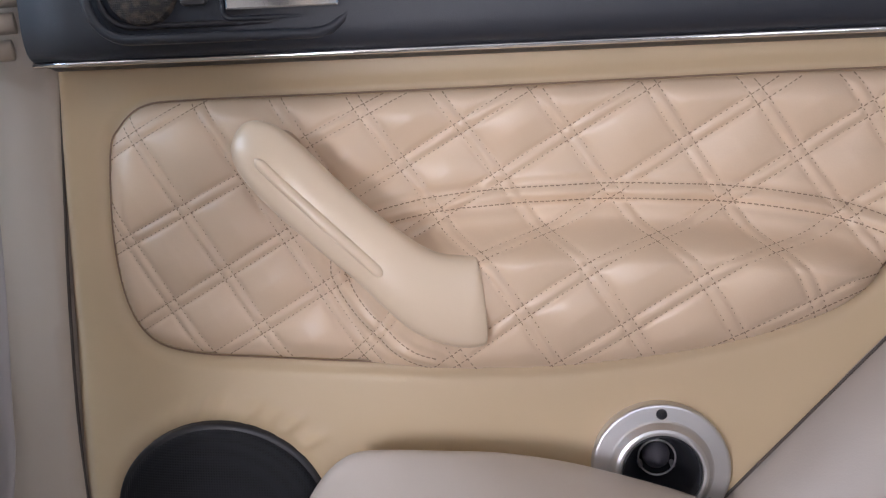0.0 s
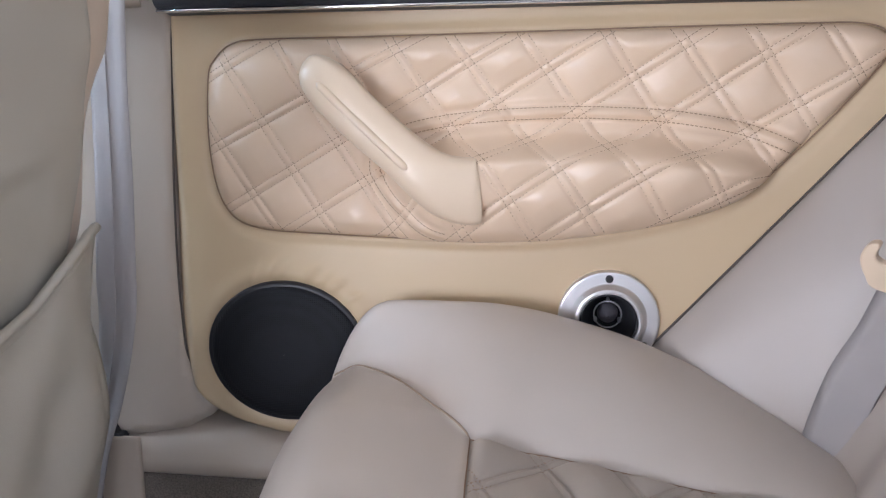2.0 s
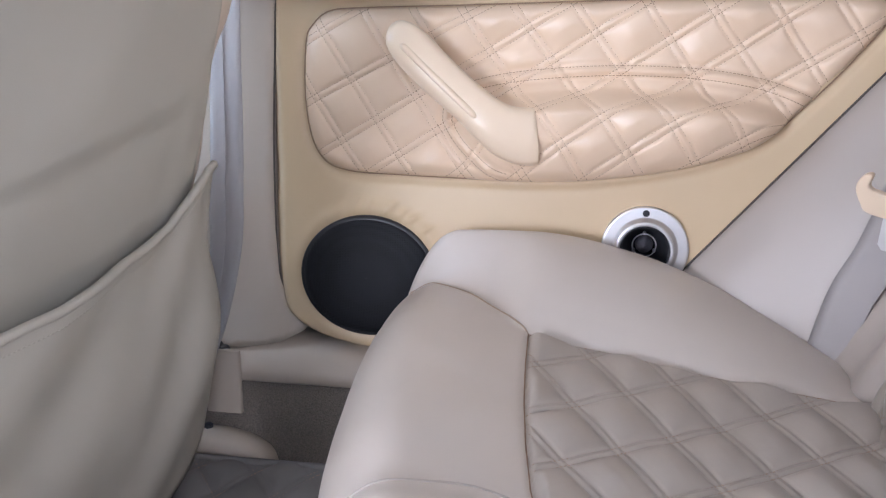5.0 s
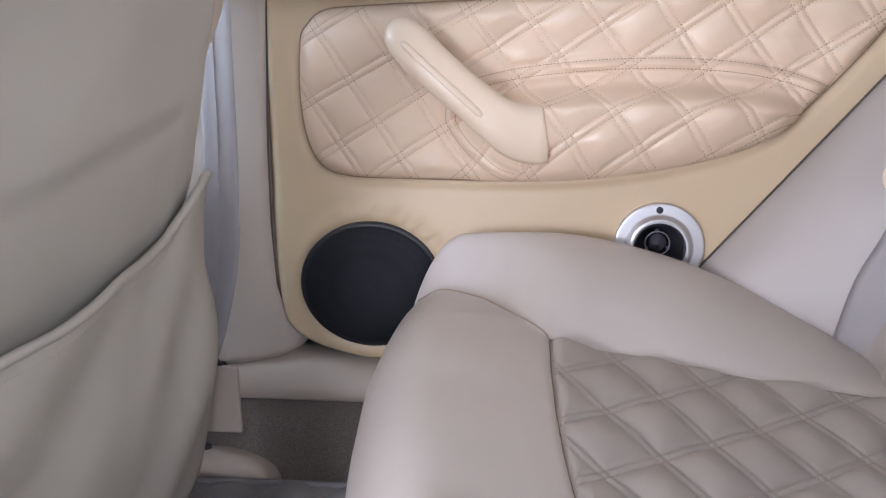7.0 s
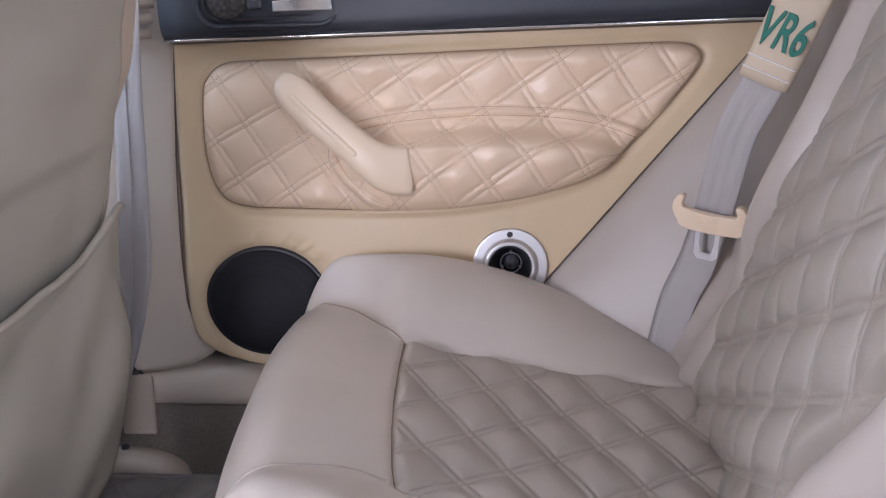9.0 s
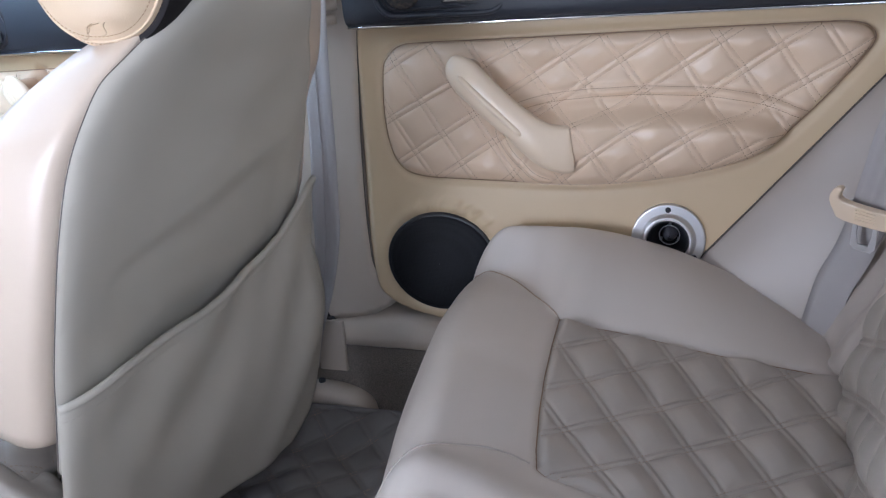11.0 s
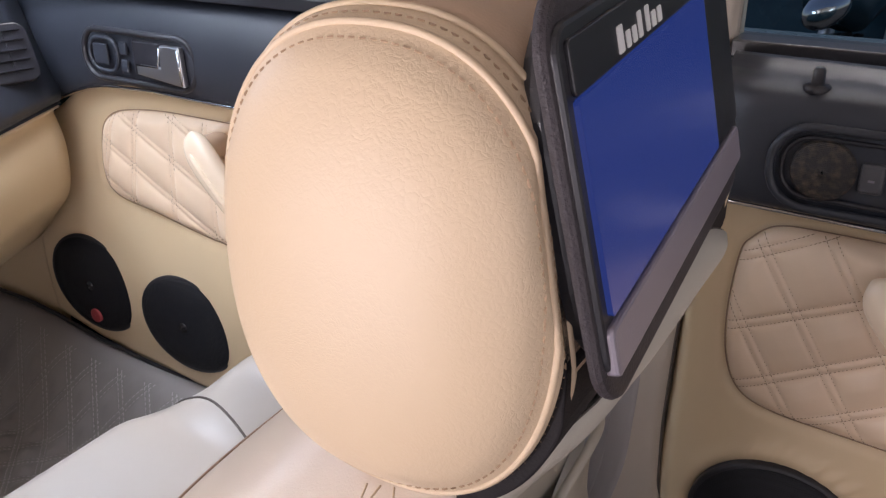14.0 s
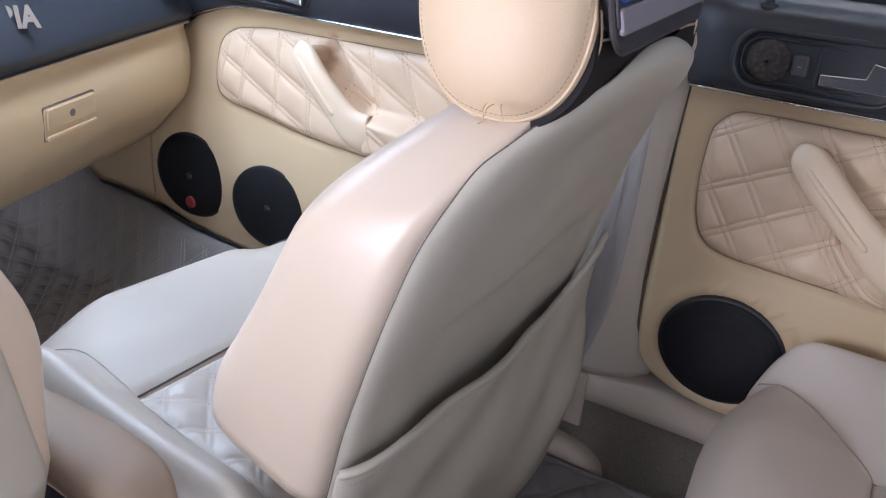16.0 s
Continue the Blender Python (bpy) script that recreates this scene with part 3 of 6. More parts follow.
def build_handle_pod(door, x0, x1, z0, z1, y, mirror):
    """The oval surround with tweeter grille or switch, button and chrome release lever."""
    def ring_path(grow, yy):
        pts = rounded(x0 - grow, z0 - grow, x1 + grow, z1 + grow, (z1 - z0) / 2 * 0.92 + grow, 8)
        return [(px, yy, pz) for px, pz in pts]
    pod = made("release_pod", [(0, 0, 0)], [], DARK, door, "dark oval surround with chrome release lever")
    tube("pod_rim", ring_path(0, y - 0.001), 0.0042, DARK, pod, closed=True)
    tube("inner_rim", ring_path(-0.010, y + 0.001), 0.0024, BLACK, pod, closed=True)
    zc = (z0 + z1) / 2
    disc_profile("speaker_cap", (x0 + 0.046, y, zc), [(0.0285, -0.004), (0.0285, 0.002), (0.0265, 0.0035), (0.012, 0.0060), (0.001, 0.0066)], CAPGRILLE, pod, "worn round grille cap", 40)
    bx = x0 + 0.087
    key = block("lock_button", (bx - 0.0105, y - 0.005, zc - 0.0150), (bx + 0.0105, y + 0.004, zc + 0.0135), BUTTON, pod, "grey rocker lock button", 0.0035)
    block("button_mark", (bx - 0.0028, y - 0.0056, zc - 0.003), (bx + 0.0028, y - 0.0048, zc - 0.001), SILVER, key, bevel=0)
    lx0, lx1 = x0 + 0.109, x1 - 0.008
    block("lever_recess", (lx0, y - 0.0006, z0 + 0.014), (lx1, y + 0.01, z1 - 0.014), BLACK, pod, "deep black lever recess", 0.003)
    tube("recess_rim", [(px, y - 0.001, pz) for px, pz in rounded(lx0, z0 + 0.013, lx1, z1 - 0.013, 0.006)], 0.002, DARK, pod, closed=True)
    prism("release_lever", [(lx0 + 0.006, z0 + 0.018), (lx1 - 0.004, z0 + 0.018), (lx1 - 0.006, z0 + 0.052), (lx1 - 0.030, z0 + 0.056), (lx1 - 0.036, z0 + 0.036), (lx0 + 0.006, z0 + 0.033)],
                  "y", y - 0.012, y - 0.003, CHROME, pod, "chrome release lever", 0.0015)
    return pod


def capgrille_material():
    m, n, l, b = principled("worn_grille_cap", (0.03, 0.022, 0.018), 0.55)
    co = n.new("ShaderNodeTexCoord")
    big = n.new("ShaderNodeTexNoise")
    big.inputs["Scale"].default_value, big.inputs["Detail"].default_value = 160, 6
    l.new(co.outputs["Object"], big.inputs["Vector"])
    ramp = n.new("ShaderNodeValToRGB")
    ramp.color_ramp.elements[0].position, ramp.color_ramp.elements[0].color = 0.45, (0.012, 0.011, 0.011, 1)
    ramp.color_ramp.elements[1].position, ramp.color_ramp.elements[1].color = 0.72, (0.085, 0.06, 0.042, 1)
    l.new(big.outputs["Fac"], ramp.inputs[0])
    l.new(ramp.outputs[0], b.inputs["Base Color"])
    vor = n.new("ShaderNodeTexVoronoi")
    vor.inputs["Scale"].default_value, vor.inputs["Randomness"].default_value = 600, 0.1
    l.new(co.outputs["Object"], vor.inputs["Vector"])
    bump = n.new("ShaderNodeBump")
    bump.inputs["Strength"].default_value, bump.inputs["Distance"].default_value = 0.8, 0.001
    l.new(vor.outputs["Distance"], bump.inputs["Height"])
    l.new(bump.outputs[0], b.inputs["Normal"])
    return m


CAPGRILLE = capgrille_material()


HORN = surfaced("dark_grey_horn", (0.035, 0.035, 0.04), 0.28, grain=900, relief=0.02, vary=0.1)
CAPGLOSS = surfaced("glossy_black_dome", (0.012, 0.012, 0.014), 0.22, grain=900, relief=0.02, vary=0.1)


def build_speaker(at, rx, rz, label, group, red=False, cap=False):
    """A round black mesh speaker grille with a rolled rim."""
    sp = thing("door_speaker", label, "speaker", group)
    disc_profile("rim", at, [(1.0, -0.02), (1.0, 0.003), (0.988, 0.0058), (0.965, 0.0068), (0.93, 0.0068)], BLACK, sp, sides=72, sx=rx, sz=rz)
    rim = [(0.94, 0.007), (0.90, 0.009), (0.80, 0.012), (0.60, 0.015), (0.35, 0.0165), (0.10, 0.017), (0.005, 0.017)]
    disc_profile("mesh_grille", at, [(0.94, -0.01)] + rim, GRILLE, sp, sides=72, sx=rx, sz=rz)
    if cap:
        disc_profile("dust_cap", (at[0], at[1] - 0.016, at[2]), [(0.010, 0.0), (0.0095, 0.002), (0.006, 0.0035), (0.003, 0.0045), (0.0005, 0.0048)], CAPGLOSS, sp, "glossy black dust cap", 32)
    if red:
        disc_profile("red_badge", (at[0] + 0.004, at[1] - 0.0172, at[2] - 0.062), [(0.014, -0.004), (0.014, 0.0015), (0.0125, 0.0024), (0.008, 0.0027), (0.0004, 0.0028)], BADGERED, sp, "small round red badge", 24)
    return sp


def build_tweeter(at):
    tw = thing("bullet_tweeter", "brushed aluminium bullet tweeter with a black cone, set into the door", "tweeter")
    ring = [(0.0560, -0.012), (0.0560, 0.0030), (0.0550, 0.0044), (0.0535, 0.0048), (0.0425, 0.0052), (0.0412, 0.0062), (0.0372, 0.0122), (0.0350, 0.0132), (0.0328, 0.0130), (0.0314, 0.010), (0.0306, -0.002)]
    disc_profile("flange", at, ring, ALU, tw, "machined aluminium ring", 96, smooth=False, caps=False)
    disc_profile("horn", at, [(0.0318, -0.041), (0.0318, 0.012), (0.0308, 0.013), (0.0300, -0.002), (0.0275, -0.012), (0.0235, -0.022), (0.0190, -0.031), (0.0120, -0.037), (0.002, -0.038)], HORN, tw, "dark grey horn", 48)
    disc_profile("bullet", at, [(0.0105, -0.039), (0.0118, -0.030), (0.0108, -0.025), (0.0075, -0.018), (0.0032, -0.012), (0.0004, -0.009)], GREYFRAME, tw, "pointed dark grey bullet", 32)
    tube("bullet_ring", [(at[0] + 0.0155 * math.cos(a), at[1] + 0.022, at[2] + 0.0155 * math.sin(a)) for a in np.linspace(0, 6.28, 32, endpoint=False)], 0.0009, ALU, tw, closed=True)
    for a in (90, 210, 330):
        c = (at[0] + 0.0155 * math.cos(radians(a)), at[1] + 0.026, at[2] + 0.0155 * math.sin(radians(a)))
        disc_profile("pin", c, [(0.0022, -0.006), (0.0022, 0.002), (0.001, 0.003)], ALU, tw, sides=12)
    # Flat black discs on the ring give the screw holes' darkness.
    for a in (90, -35, 215):
        c = (at[0] + 0.0478 * math.cos(radians(a)), at[1] - 0.0046, at[2] + 0.0478 * math.sin(radians(a)))
        disc_profile("screw_hole_shade", c, [(0.0044, -0.002), (0.0044, 0.0012), (0.0040, 0.0014), (0.0002, 0.0013)], BLACK, tw, sides=20)
    return tw


build_rear_door()
build_speaker((-0.199, 0.694, 0.363), 0.101, 0.088, "round black mesh rear door speaker in tan vinyl", "door speakers")
build_tweeter((0.183, 0.671, 0.4225))


def cut_round_hole(name, x, z, radius):
    """Opens a panel where a horn sits in it."""
    me = bpy.data.objects[name].data
    bm = bmesh.new()
    bm.from_mesh(me)
    inside = [f for f in bm.faces if math.hypot(f.calc_center_median().x - x, f.calc_center_median().z - z) < radius]
    bmesh.ops.delete(bm, geom=inside, context="FACES")
    bm.to_mesh(me)
    bm.free()


cut_round_hole("door_panel", 0.183, 0.4225, 0.040)


# ---- pillar, sill and floor ----
def build_pillar():
    pil = thing("trim_1", "beige plastic pillar trim beside the rear door", "pillar trim", kind="structure")

    def pillar(x, z):
        return x, 0.716 - 0.008 * np.cos(np.clip((x + 0.42) / 0.10, -1, 1) * np.pi / 2) + 0.022 * step(z, 0.75, 1.1), z
    edge = [(-0.334, 1.25), (-0.332, 0.765), (-0.3455, 0.56), (-0.3485, 0.44), (-0.345, 0.352), (-0.329, 0.30), (-0.300, 0.272), (-0.345, 0.248), (-0.40, 0.238), (-0.45, 0.235), (-0.56, 0.235), (-0.56, 1.25)]
    sheet("pillar_cover", edge, 0.008, pillar, (0, 0.05, 0), TRIM, pil)
    sill = thing("trim_2", "beige plastic sill trim under the door", "sill trim", kind="structure")
    prof = [(0.80, 0.250), (0.742, 0.252), (0.722, 0.245), (0.708, 0.230), (0.700, 0.205), (0.697, 0.190), (0.702, 0.186), (0.80, 0.186)]
    loft("sill_cover", [[(x, y, z) for y, z in prof] for x in np.linspace(-0.60, 0.2, 12)], TRIM, sill)
    prof = [(0.80, 0.19), (0.703, 0.19), (0.700, 0.12), (0.695, 0.08), (0.67, 0.052), (0.64, 0.046), (0.64, 0.03), (0.80, 0.03)]
    carp = thing("trim_3", "worn brown carpet along the sill", "carpet", kind="structure")
    loft("carpet_side", [[(x, y, z) for y, z in prof] for x in np.linspace(-0.98, 0.2, 30)], CARPET, carp)
    block("sill_end_plate", (-0.462, 0.6905, 0.135), (-0.405, 0.700, 0.2375), TRIM, sill, "beige end plate", 0.003)
    clip = thing("sill_latch", "small black plastic latch on the sill trim", "latch")
    block("latch_body", (-0.452, 0.694, 0.222), (-0.428, 0.715, 0.240), BLACK, clip, bevel=0.003)
    prism("latch_hook", [(-0.452, 0.238), (-0.436, 0.238), (-0.446, 0.256), (-0.454, 0.254)], "y", 0.697, 0.711, BLACK, clip, bevel=0.002)


def build_front_belt():
    """The front belt's webbing, which hangs along the pillar with a twist."""
    belt = thing("front_seat_belt", "light grey seat belt webbing hanging along the pillar", "seat belt")
    c = spline([(-0.385, 0.672, 1.05), (-0.382, 0.668, 0.86), (-0.386, 0.662, 0.72), (-0.388, 0.657, 0.58), (-0.392, 0.652, 0.48), (-0.400, 0.656, 0.40), (-0.424, 0.668, 0.31), (-0.455, 0.680, 0.23), (-0.475, 0.684, 0.15)], 60)
    ang = np.interp(np.linspace(0, 1, 60), [0, 0.3, 0.55, 0.75, 1], [10, 16, 8, 26, 36])
    rings = []
    for (x, y, z), a in zip(c, ang):
        wx, wy = 0.028 * math.cos(radians(a)), -0.028 * math.sin(radians(a))
        nx, ny = 0.0009 * math.sin(radians(a)), 0.0009 * math.cos(radians(a))
        ring = []
        for t in np.linspace(-1, 1, 9):
            k = 0.0009 * math.cos(t * 9.5)
            ring.append((x + wx * t - nx - k * 0.3, y + wy * t - ny - k, z))
        for t in np.linspace(1, -1, 9):
            ring.append((x + wx * t + nx, y + wy * t + ny, z))
        rings.append(ring)
    loft("webbing", rings, WEB, belt)
    for t in (0.0,):
        rib = [(x + 0.028 * t * math.cos(radians(a)) - 0.0022 * math.sin(radians(a)), y - 0.028 * t * math.sin(radians(a)) - 0.0026, z) for (x, y, z), a in zip(c, ang)]
        tube("woven_rib", rib, 0.0008, WEB, belt, sides=6)
    guide = thing("belt_guide", "ribbed beige belt guide on the pillar", "belt guide")
    for k in range(4):
        sweep("rib", [(-0.405 + 0.004 * k, 0.688, 0.775 + 0.022 * k), (-0.380 + 0.004 * k, 0.672, 0.777 + 0.022 * k), (-0.352 + 0.004 * k, 0.684, 0.780 + 0.022 * k)], [(0.009, 0.012)] * 3, TRIM, guide, sides=12)


FLOOR_Z = 0.045
MAT_LINES = [row(1, 1, [k * 0.088 for k in range(-30, 14)]), row(-1, 1, [k * 0.088 for k in range(-12, 34)])]
FRONT_MAT_LINES = [row(1, 1, [k * 0.072 for k in range(-34, 4)]), row(-1, 1, [k * 0.072 for k in range(6, 42)])]


def gap_z(x):
    """Height of the front door's lower edge."""
    return np.interp(x, [-2.0, -1.65, -1.58, -1.47, -1.36, -1.2, -0.56], [0.25, 0.240, 0.235, 0.212, 0.203, 0.197, 0.195])


def build_floor():
    fl = thing("floor", "brown carpeted car floor", "floor", kind="structure")
    block("floor_carpet", (-2.05, -0.80, 0.0), (0.75, 0.80, FLOOR_Z), CARPET, fl, bevel=0)

    def rear_mat(x, y):
        w = 0.004 * np.sin(x * 31 + y * 17) + 0.003 * np.sin(y * 43)
        return x, y, FLOOR_Z + 0.010 + w * 0.5 + quilt_height(x, y, MAT_LINES, 0.004, 0.011, 0.012) + 0.03 * step(y, 0.52, 0.63)
    mat = thing("rear_floor_mat", "dark quilted leather floor mat in the rear footwell", "floor mat", "floor mats")
    edge = rounded(-0.62, 0.02, -0.03, 0.635, 0.03)
    sheet("mat_sheet", edge, 0.0035, rear_mat, (0, 0, -0.012), MAT, mat)
    tube("mat_binding", [(a, b, float(rear_mat(np.array([a]), np.array([b]))[2][0])) for a, b in edge], 0.007, MAT, mat, "padded edge binding", closed=True)

    def front_mat(x, y):
        up = (gap_z(x) - 0.063) * step(y, 0.60, 0.755) + 0.10 * step(-x, 1.75, 2.0)
        w = 0.003 * np.sin(x * 13 + y * 7)
        return x, y, FLOOR_Z + 0.012 + w * 0.6 + quilt_height(x, y, FRONT_MAT_LINES, 0.005, 0.026, 0.022) * (1 - step(y, 0.68, 0.745)) + up
    mat2 = thing("front_floor_mat", "dark quilted leather floor mat in the front footwell", "floor mat", "floor mats")
    sheet("mat_sheet", rounded(-2.0, -0.02, -0.95, 0.768, 0.04), 0.004, front_mat, (0, 0, -0.012), FRONTMAT, mat2)
    # Pale thread lets the quilting lines show in the dim footwell.
    stitches("stitching", FRONT_MAT_LINES, 0.004, rounded(-1.95, 0.02, -0.96, 0.73, 0.04), front_mat, (0, 0, 1), WEB, mat2, pitch=0.008, size=0.0060, thick=0.0011)
    # Black tube in place of the dark gap between mat and door.
    tube("gap_line", [(x, 0.764, float(gap_z(x)) - 0.002 * math.sin(x * 23)) for x in np.linspace(-2.0, -0.56, 60)], 0.0042, BLACK, mat2, "black line for the shaded gap at the door")
    stitches("stitching", MAT_LINES, 0.004, rounded(-0.62, 0.02, -0.03, 0.635, 0.03), rear_mat, (0, 0, 1), TANTHREAD, mat)


def build_rail_cap():
    cap = thing("seat_rail_cover", "beige plastic end cover of the seat rail, with a bolt", "rail cover")
    c = spline([(-0.52, 0.672, 0.092), (-0.47, 0.676, 0.095), (-0.42, 0.680, 0.090), (-0.375, 0.680, 0.076), (-0.345, 0.678, 0.052)], 24)
    hv = spline([(0.030, 0.014), (0.032, 0.018), (0.032, 0.020), (0.028, 0.018), (0.012, 0.008)], 24)
    sweep("cover", c, hv, TRIM, cap, sides=20, up=(0, 0, 1), power=2.6)
    bm = bmesh.new()
    bmesh.ops.create_cone(bm, cap_ends=True, segments=6, radius1=0.007, radius2=0.006, depth=0.006, matrix=pose(-0.457, 0.683, 0.116, 0, 8, 0))
    part("bolt", bm, DARK, cap, "dark hexagon bolt", smooth=False)


build_pillar()
build_front_belt()
build_floor()
build_rail_cap()


# ---- rear bench ----
MID_Y = -0.04
REAR_SEAT = thing("rear_bench_seat", "beige leather rear bench seat with quilted panels", "car seat")


FRONT_A = [-0.80, 0.0, 0.06, 0.14, 0.24, 0.34, 0.44, 0.54, 0.61, 0.67, 0.73]
FRONT_X = [-0.055, -0.060, -0.070, -0.087, -0.110, -0.131, -0.146, -0.159, -0.163, -0.150, -0.10]


def bolster_edge(x):
    """Where the side bolster begins, out from the middle of the bench."""
    return curve_at(x, [-0.17, -0.12, -0.085, -0.045, 0.0, 0.053, 0.128, 0.208, 0.284, 0.358, 0.43], [0.69, 0.665, 0.642, 0.608, 0.560, 0.506, 0.513, 0.513, 0.514, 0.514, 0.518])


def bench_top(x, y):
    """Height of the rear cushion."""
    a = np.abs(y - MID_Y)
    zf = curve_at(x, [-0.17, -0.10, -0.04, 0.04, 0.10, 0.15, 0.20, 0.25, 0.30, 0.36, 0.43], [0.362, 0.368, 0.370, 0.358, 0.343, 0.334, 0.324, 0.314, 0.306, 0.298, 0.288])
    crest = curve_at(x, [-0.17, -0.12, -0.06, 0.03, 0.10, 0.18, 0.28, 0.37, 0.43], [0.432, 0.446, 0.453, 0.449, 0.441, 0.422, 0.380, 0.336, 0.304])
    edge = bolster_edge(x)
    t = np.clip((a - edge) / (0.70 - edge), 0, 1)
    w = step(x, 0.0, 0.09)
    side = (crest - zf) * (w * (1 - (1 - t) ** 1.9) + (1 - w) * t * t * (3 - 2 * t))
    lean = 0.10 * np.clip(a - 0.39, -0.30, 0.14)
    roll = 0.016 * np.exp(-((y - curve_at(x, [-0.17, 0.0, 0.10, 0.20, 0.43], [0.090, 0.085, 0.070, 0.060, 0.04])) / 0.038) ** 2)
    fall = 0.13 * np.clip((a - 0.675) / 0.06, 0, 1.2) ** 2
    lip = np.clip((curve_at(a, FRONT_A, FRONT_X) + 0.088 - x) / 0.088, 0, 1.15)
    return zf + side + lean * (1 - t) + roll - fall - 0.085 * lip ** 2.4


INSERT = np.array([(0.053, 0.464), (0.09, 0.469), (0.128, 0.473), (0.208, 0.473), (0.284, 0.474), (0.358, 0.474), (0.43, 0.478), (0.43, 0.105), (0.30, 0.115), (0.25, 0.119), (0.19, 0.126), (0.13, 0.132), (0.104, 0.135), (0.093, 0.143), (0.085, 0.175), (0.074, 0.24), (0.065, 0.31), (0.058, 0.387)])
CUSH_LINES = [
    lines_through([(0.077, 0.259, 0.190, 0.128), (0.071, 0.388, 0.252, 0.129), (0.123, 0.447, 0.313, 0.136), (0.202, 0.445, 0.362, 0.171), (0.268, 0.465, 0.379, 0.267), (0.346, 0.470, 0.393, 0.380)]),
    lines_through([(0.065, 0.389, 0.123, 0.451), (0.066, 0.287, 0.213, 0.432), (0.080, 0.199, 0.385, 0.480), (0.114, 0.139, 0.390, 0.375), (0.213, 0.123, 0.403, 0.283), (0.31, 0.11, 0.43, 0.205)]),
]


def bench_skin(x, y):
    d = inside_distance(INSERT, x, y)
    q = quilt_height(x, y, CUSH_LINES, 0.0042, 0.0105, 0.014)
    seam = -0.0038 * np.exp(-((d - 0.001) / 0.0030) ** 2)
    soft = 0.0006 * np.sin(x * 37 + 3 * np.sin(y * 19)) * np.sin(y * 41) + 0.0012 * np.sin(x * 21 - y * 9) * np.sin(y * 13 + 1)
    return x, y, bench_top(x, y) + q * step(d, 0.001, 0.014) + seam + soft


def build_bench():
    bench = REAR_SEAT
    ys = np.concatenate([np.linspace(0.0, 0.60, 34), np.linspace(0.61, 0.73, 12)])
    front = np.stack([curve_at(ys, FRONT_A, FRONT_X), ys + MID_Y], 1)
    mirrored = [(x, 2 * MID_Y - y) for x, y in front[:0:-1]]
    rim = mirrored + front.tolist()
    edge = rim + [(0.10, 0.700), (0.43, 0.700), (0.43, 2 * MID_Y - 0.70), (0.10, 2 * MID_Y - 0.70)]

    def cover(x, y):
        d = inside_distance(INSERT, x, y)
        x, y, z = bench_skin(x, y)
        return x, y, z - 0.014 * step(d, 0.001, 0.007)
    sheet("cushion_cover", edge, 0.0031, cover, (0.015, 0, -0.12), BENCH, bench)
    sheet("quilted_insert", INSERT, 0.0019, bench_skin, (0, 0, -0.012), CUSHION, bench, "diamond-quilted beige leather insert")
    down = [(x + 0.008, y, float(bench_top(np.array([x]), np.array([y]))[0]) - 0.05) for x, y in rim]
    rings = [[(x, y, z + 0.03) for x, y, z in down] + [(0.40, 0.69, 0.15), (0.40, 2 * MID_Y - 0.69, 0.15)], [(x + 0.04, y, 0.06) for x, y, z in down] + [(0.40, 0.69, 0.05), (0.40, 2 * MID_Y - 0.69, 0.05)]]
    loft("cushion_base", rings, BENCH, bench)
    stitches("stitching", CUSH_LINES, 0.0042, INSERT, bench_skin, (0, 0, 1), TANTHREAD, bench, pitch=0.0046, size=0.0031, thick=0.0004)

    def on(pts, lift=0.001):
        return [(x, y, float(bench_skin(np.array([x]), np.array([y]))[2][0]) + lift) for x, y in pts]

    def along(keys):
        return [INSERT[a] * (1 - t) + INSERT[b] * t for a, b in zip(keys[:-1], keys[1:]) for t in np.linspace(0, 1, 14)[:-1]]
    tube("insert_seam", on(along([12, 13, 14, 15, 16, 17, 0, 1, 2, 3, 4, 5, 6]), 0.0002), 0.0008, THREAD, bench, "dark stitched insert seam", sides=6)
    tube("front_seam", on(spline([(0.053, 0.464), (0.0, 0.518), (-0.05, 0.573), (-0.085, 0.602), (-0.125, 0.640)], 40), 0.0002), 0.0012, TANTHREAD, bench, sides=6)
    tube("middle_seam", on(spline([(-0.085, 0.105), (-0.065, 0.110), (-0.042, 0.119), (-0.011, 0.130), (0.026, 0.146), (0.055, 0.150), (0.085, 0.146)], 60), 0.0004), 0.0012, CUSHION, bench, sides=6)
    tube("middle_front_seam", on(spline([(-0.070, 0.036), (-0.03, 0.035), (0.001, 0.032), (0.032, 0.025), (0.074, 0.017), (0.14, 0.004), (0.24, -0.015)], 40), 0.0004), 0.0012, CUSHION, bench, sides=6)
    return bench


def insert_distance(y, z):
    """How far inside one of the two quilted back panels a point lies."""
    return np.maximum(inside_distance(BACK_INSERT, y - MID_Y, z), inside_distance(FAR_INSERT, y - MID_Y, z))


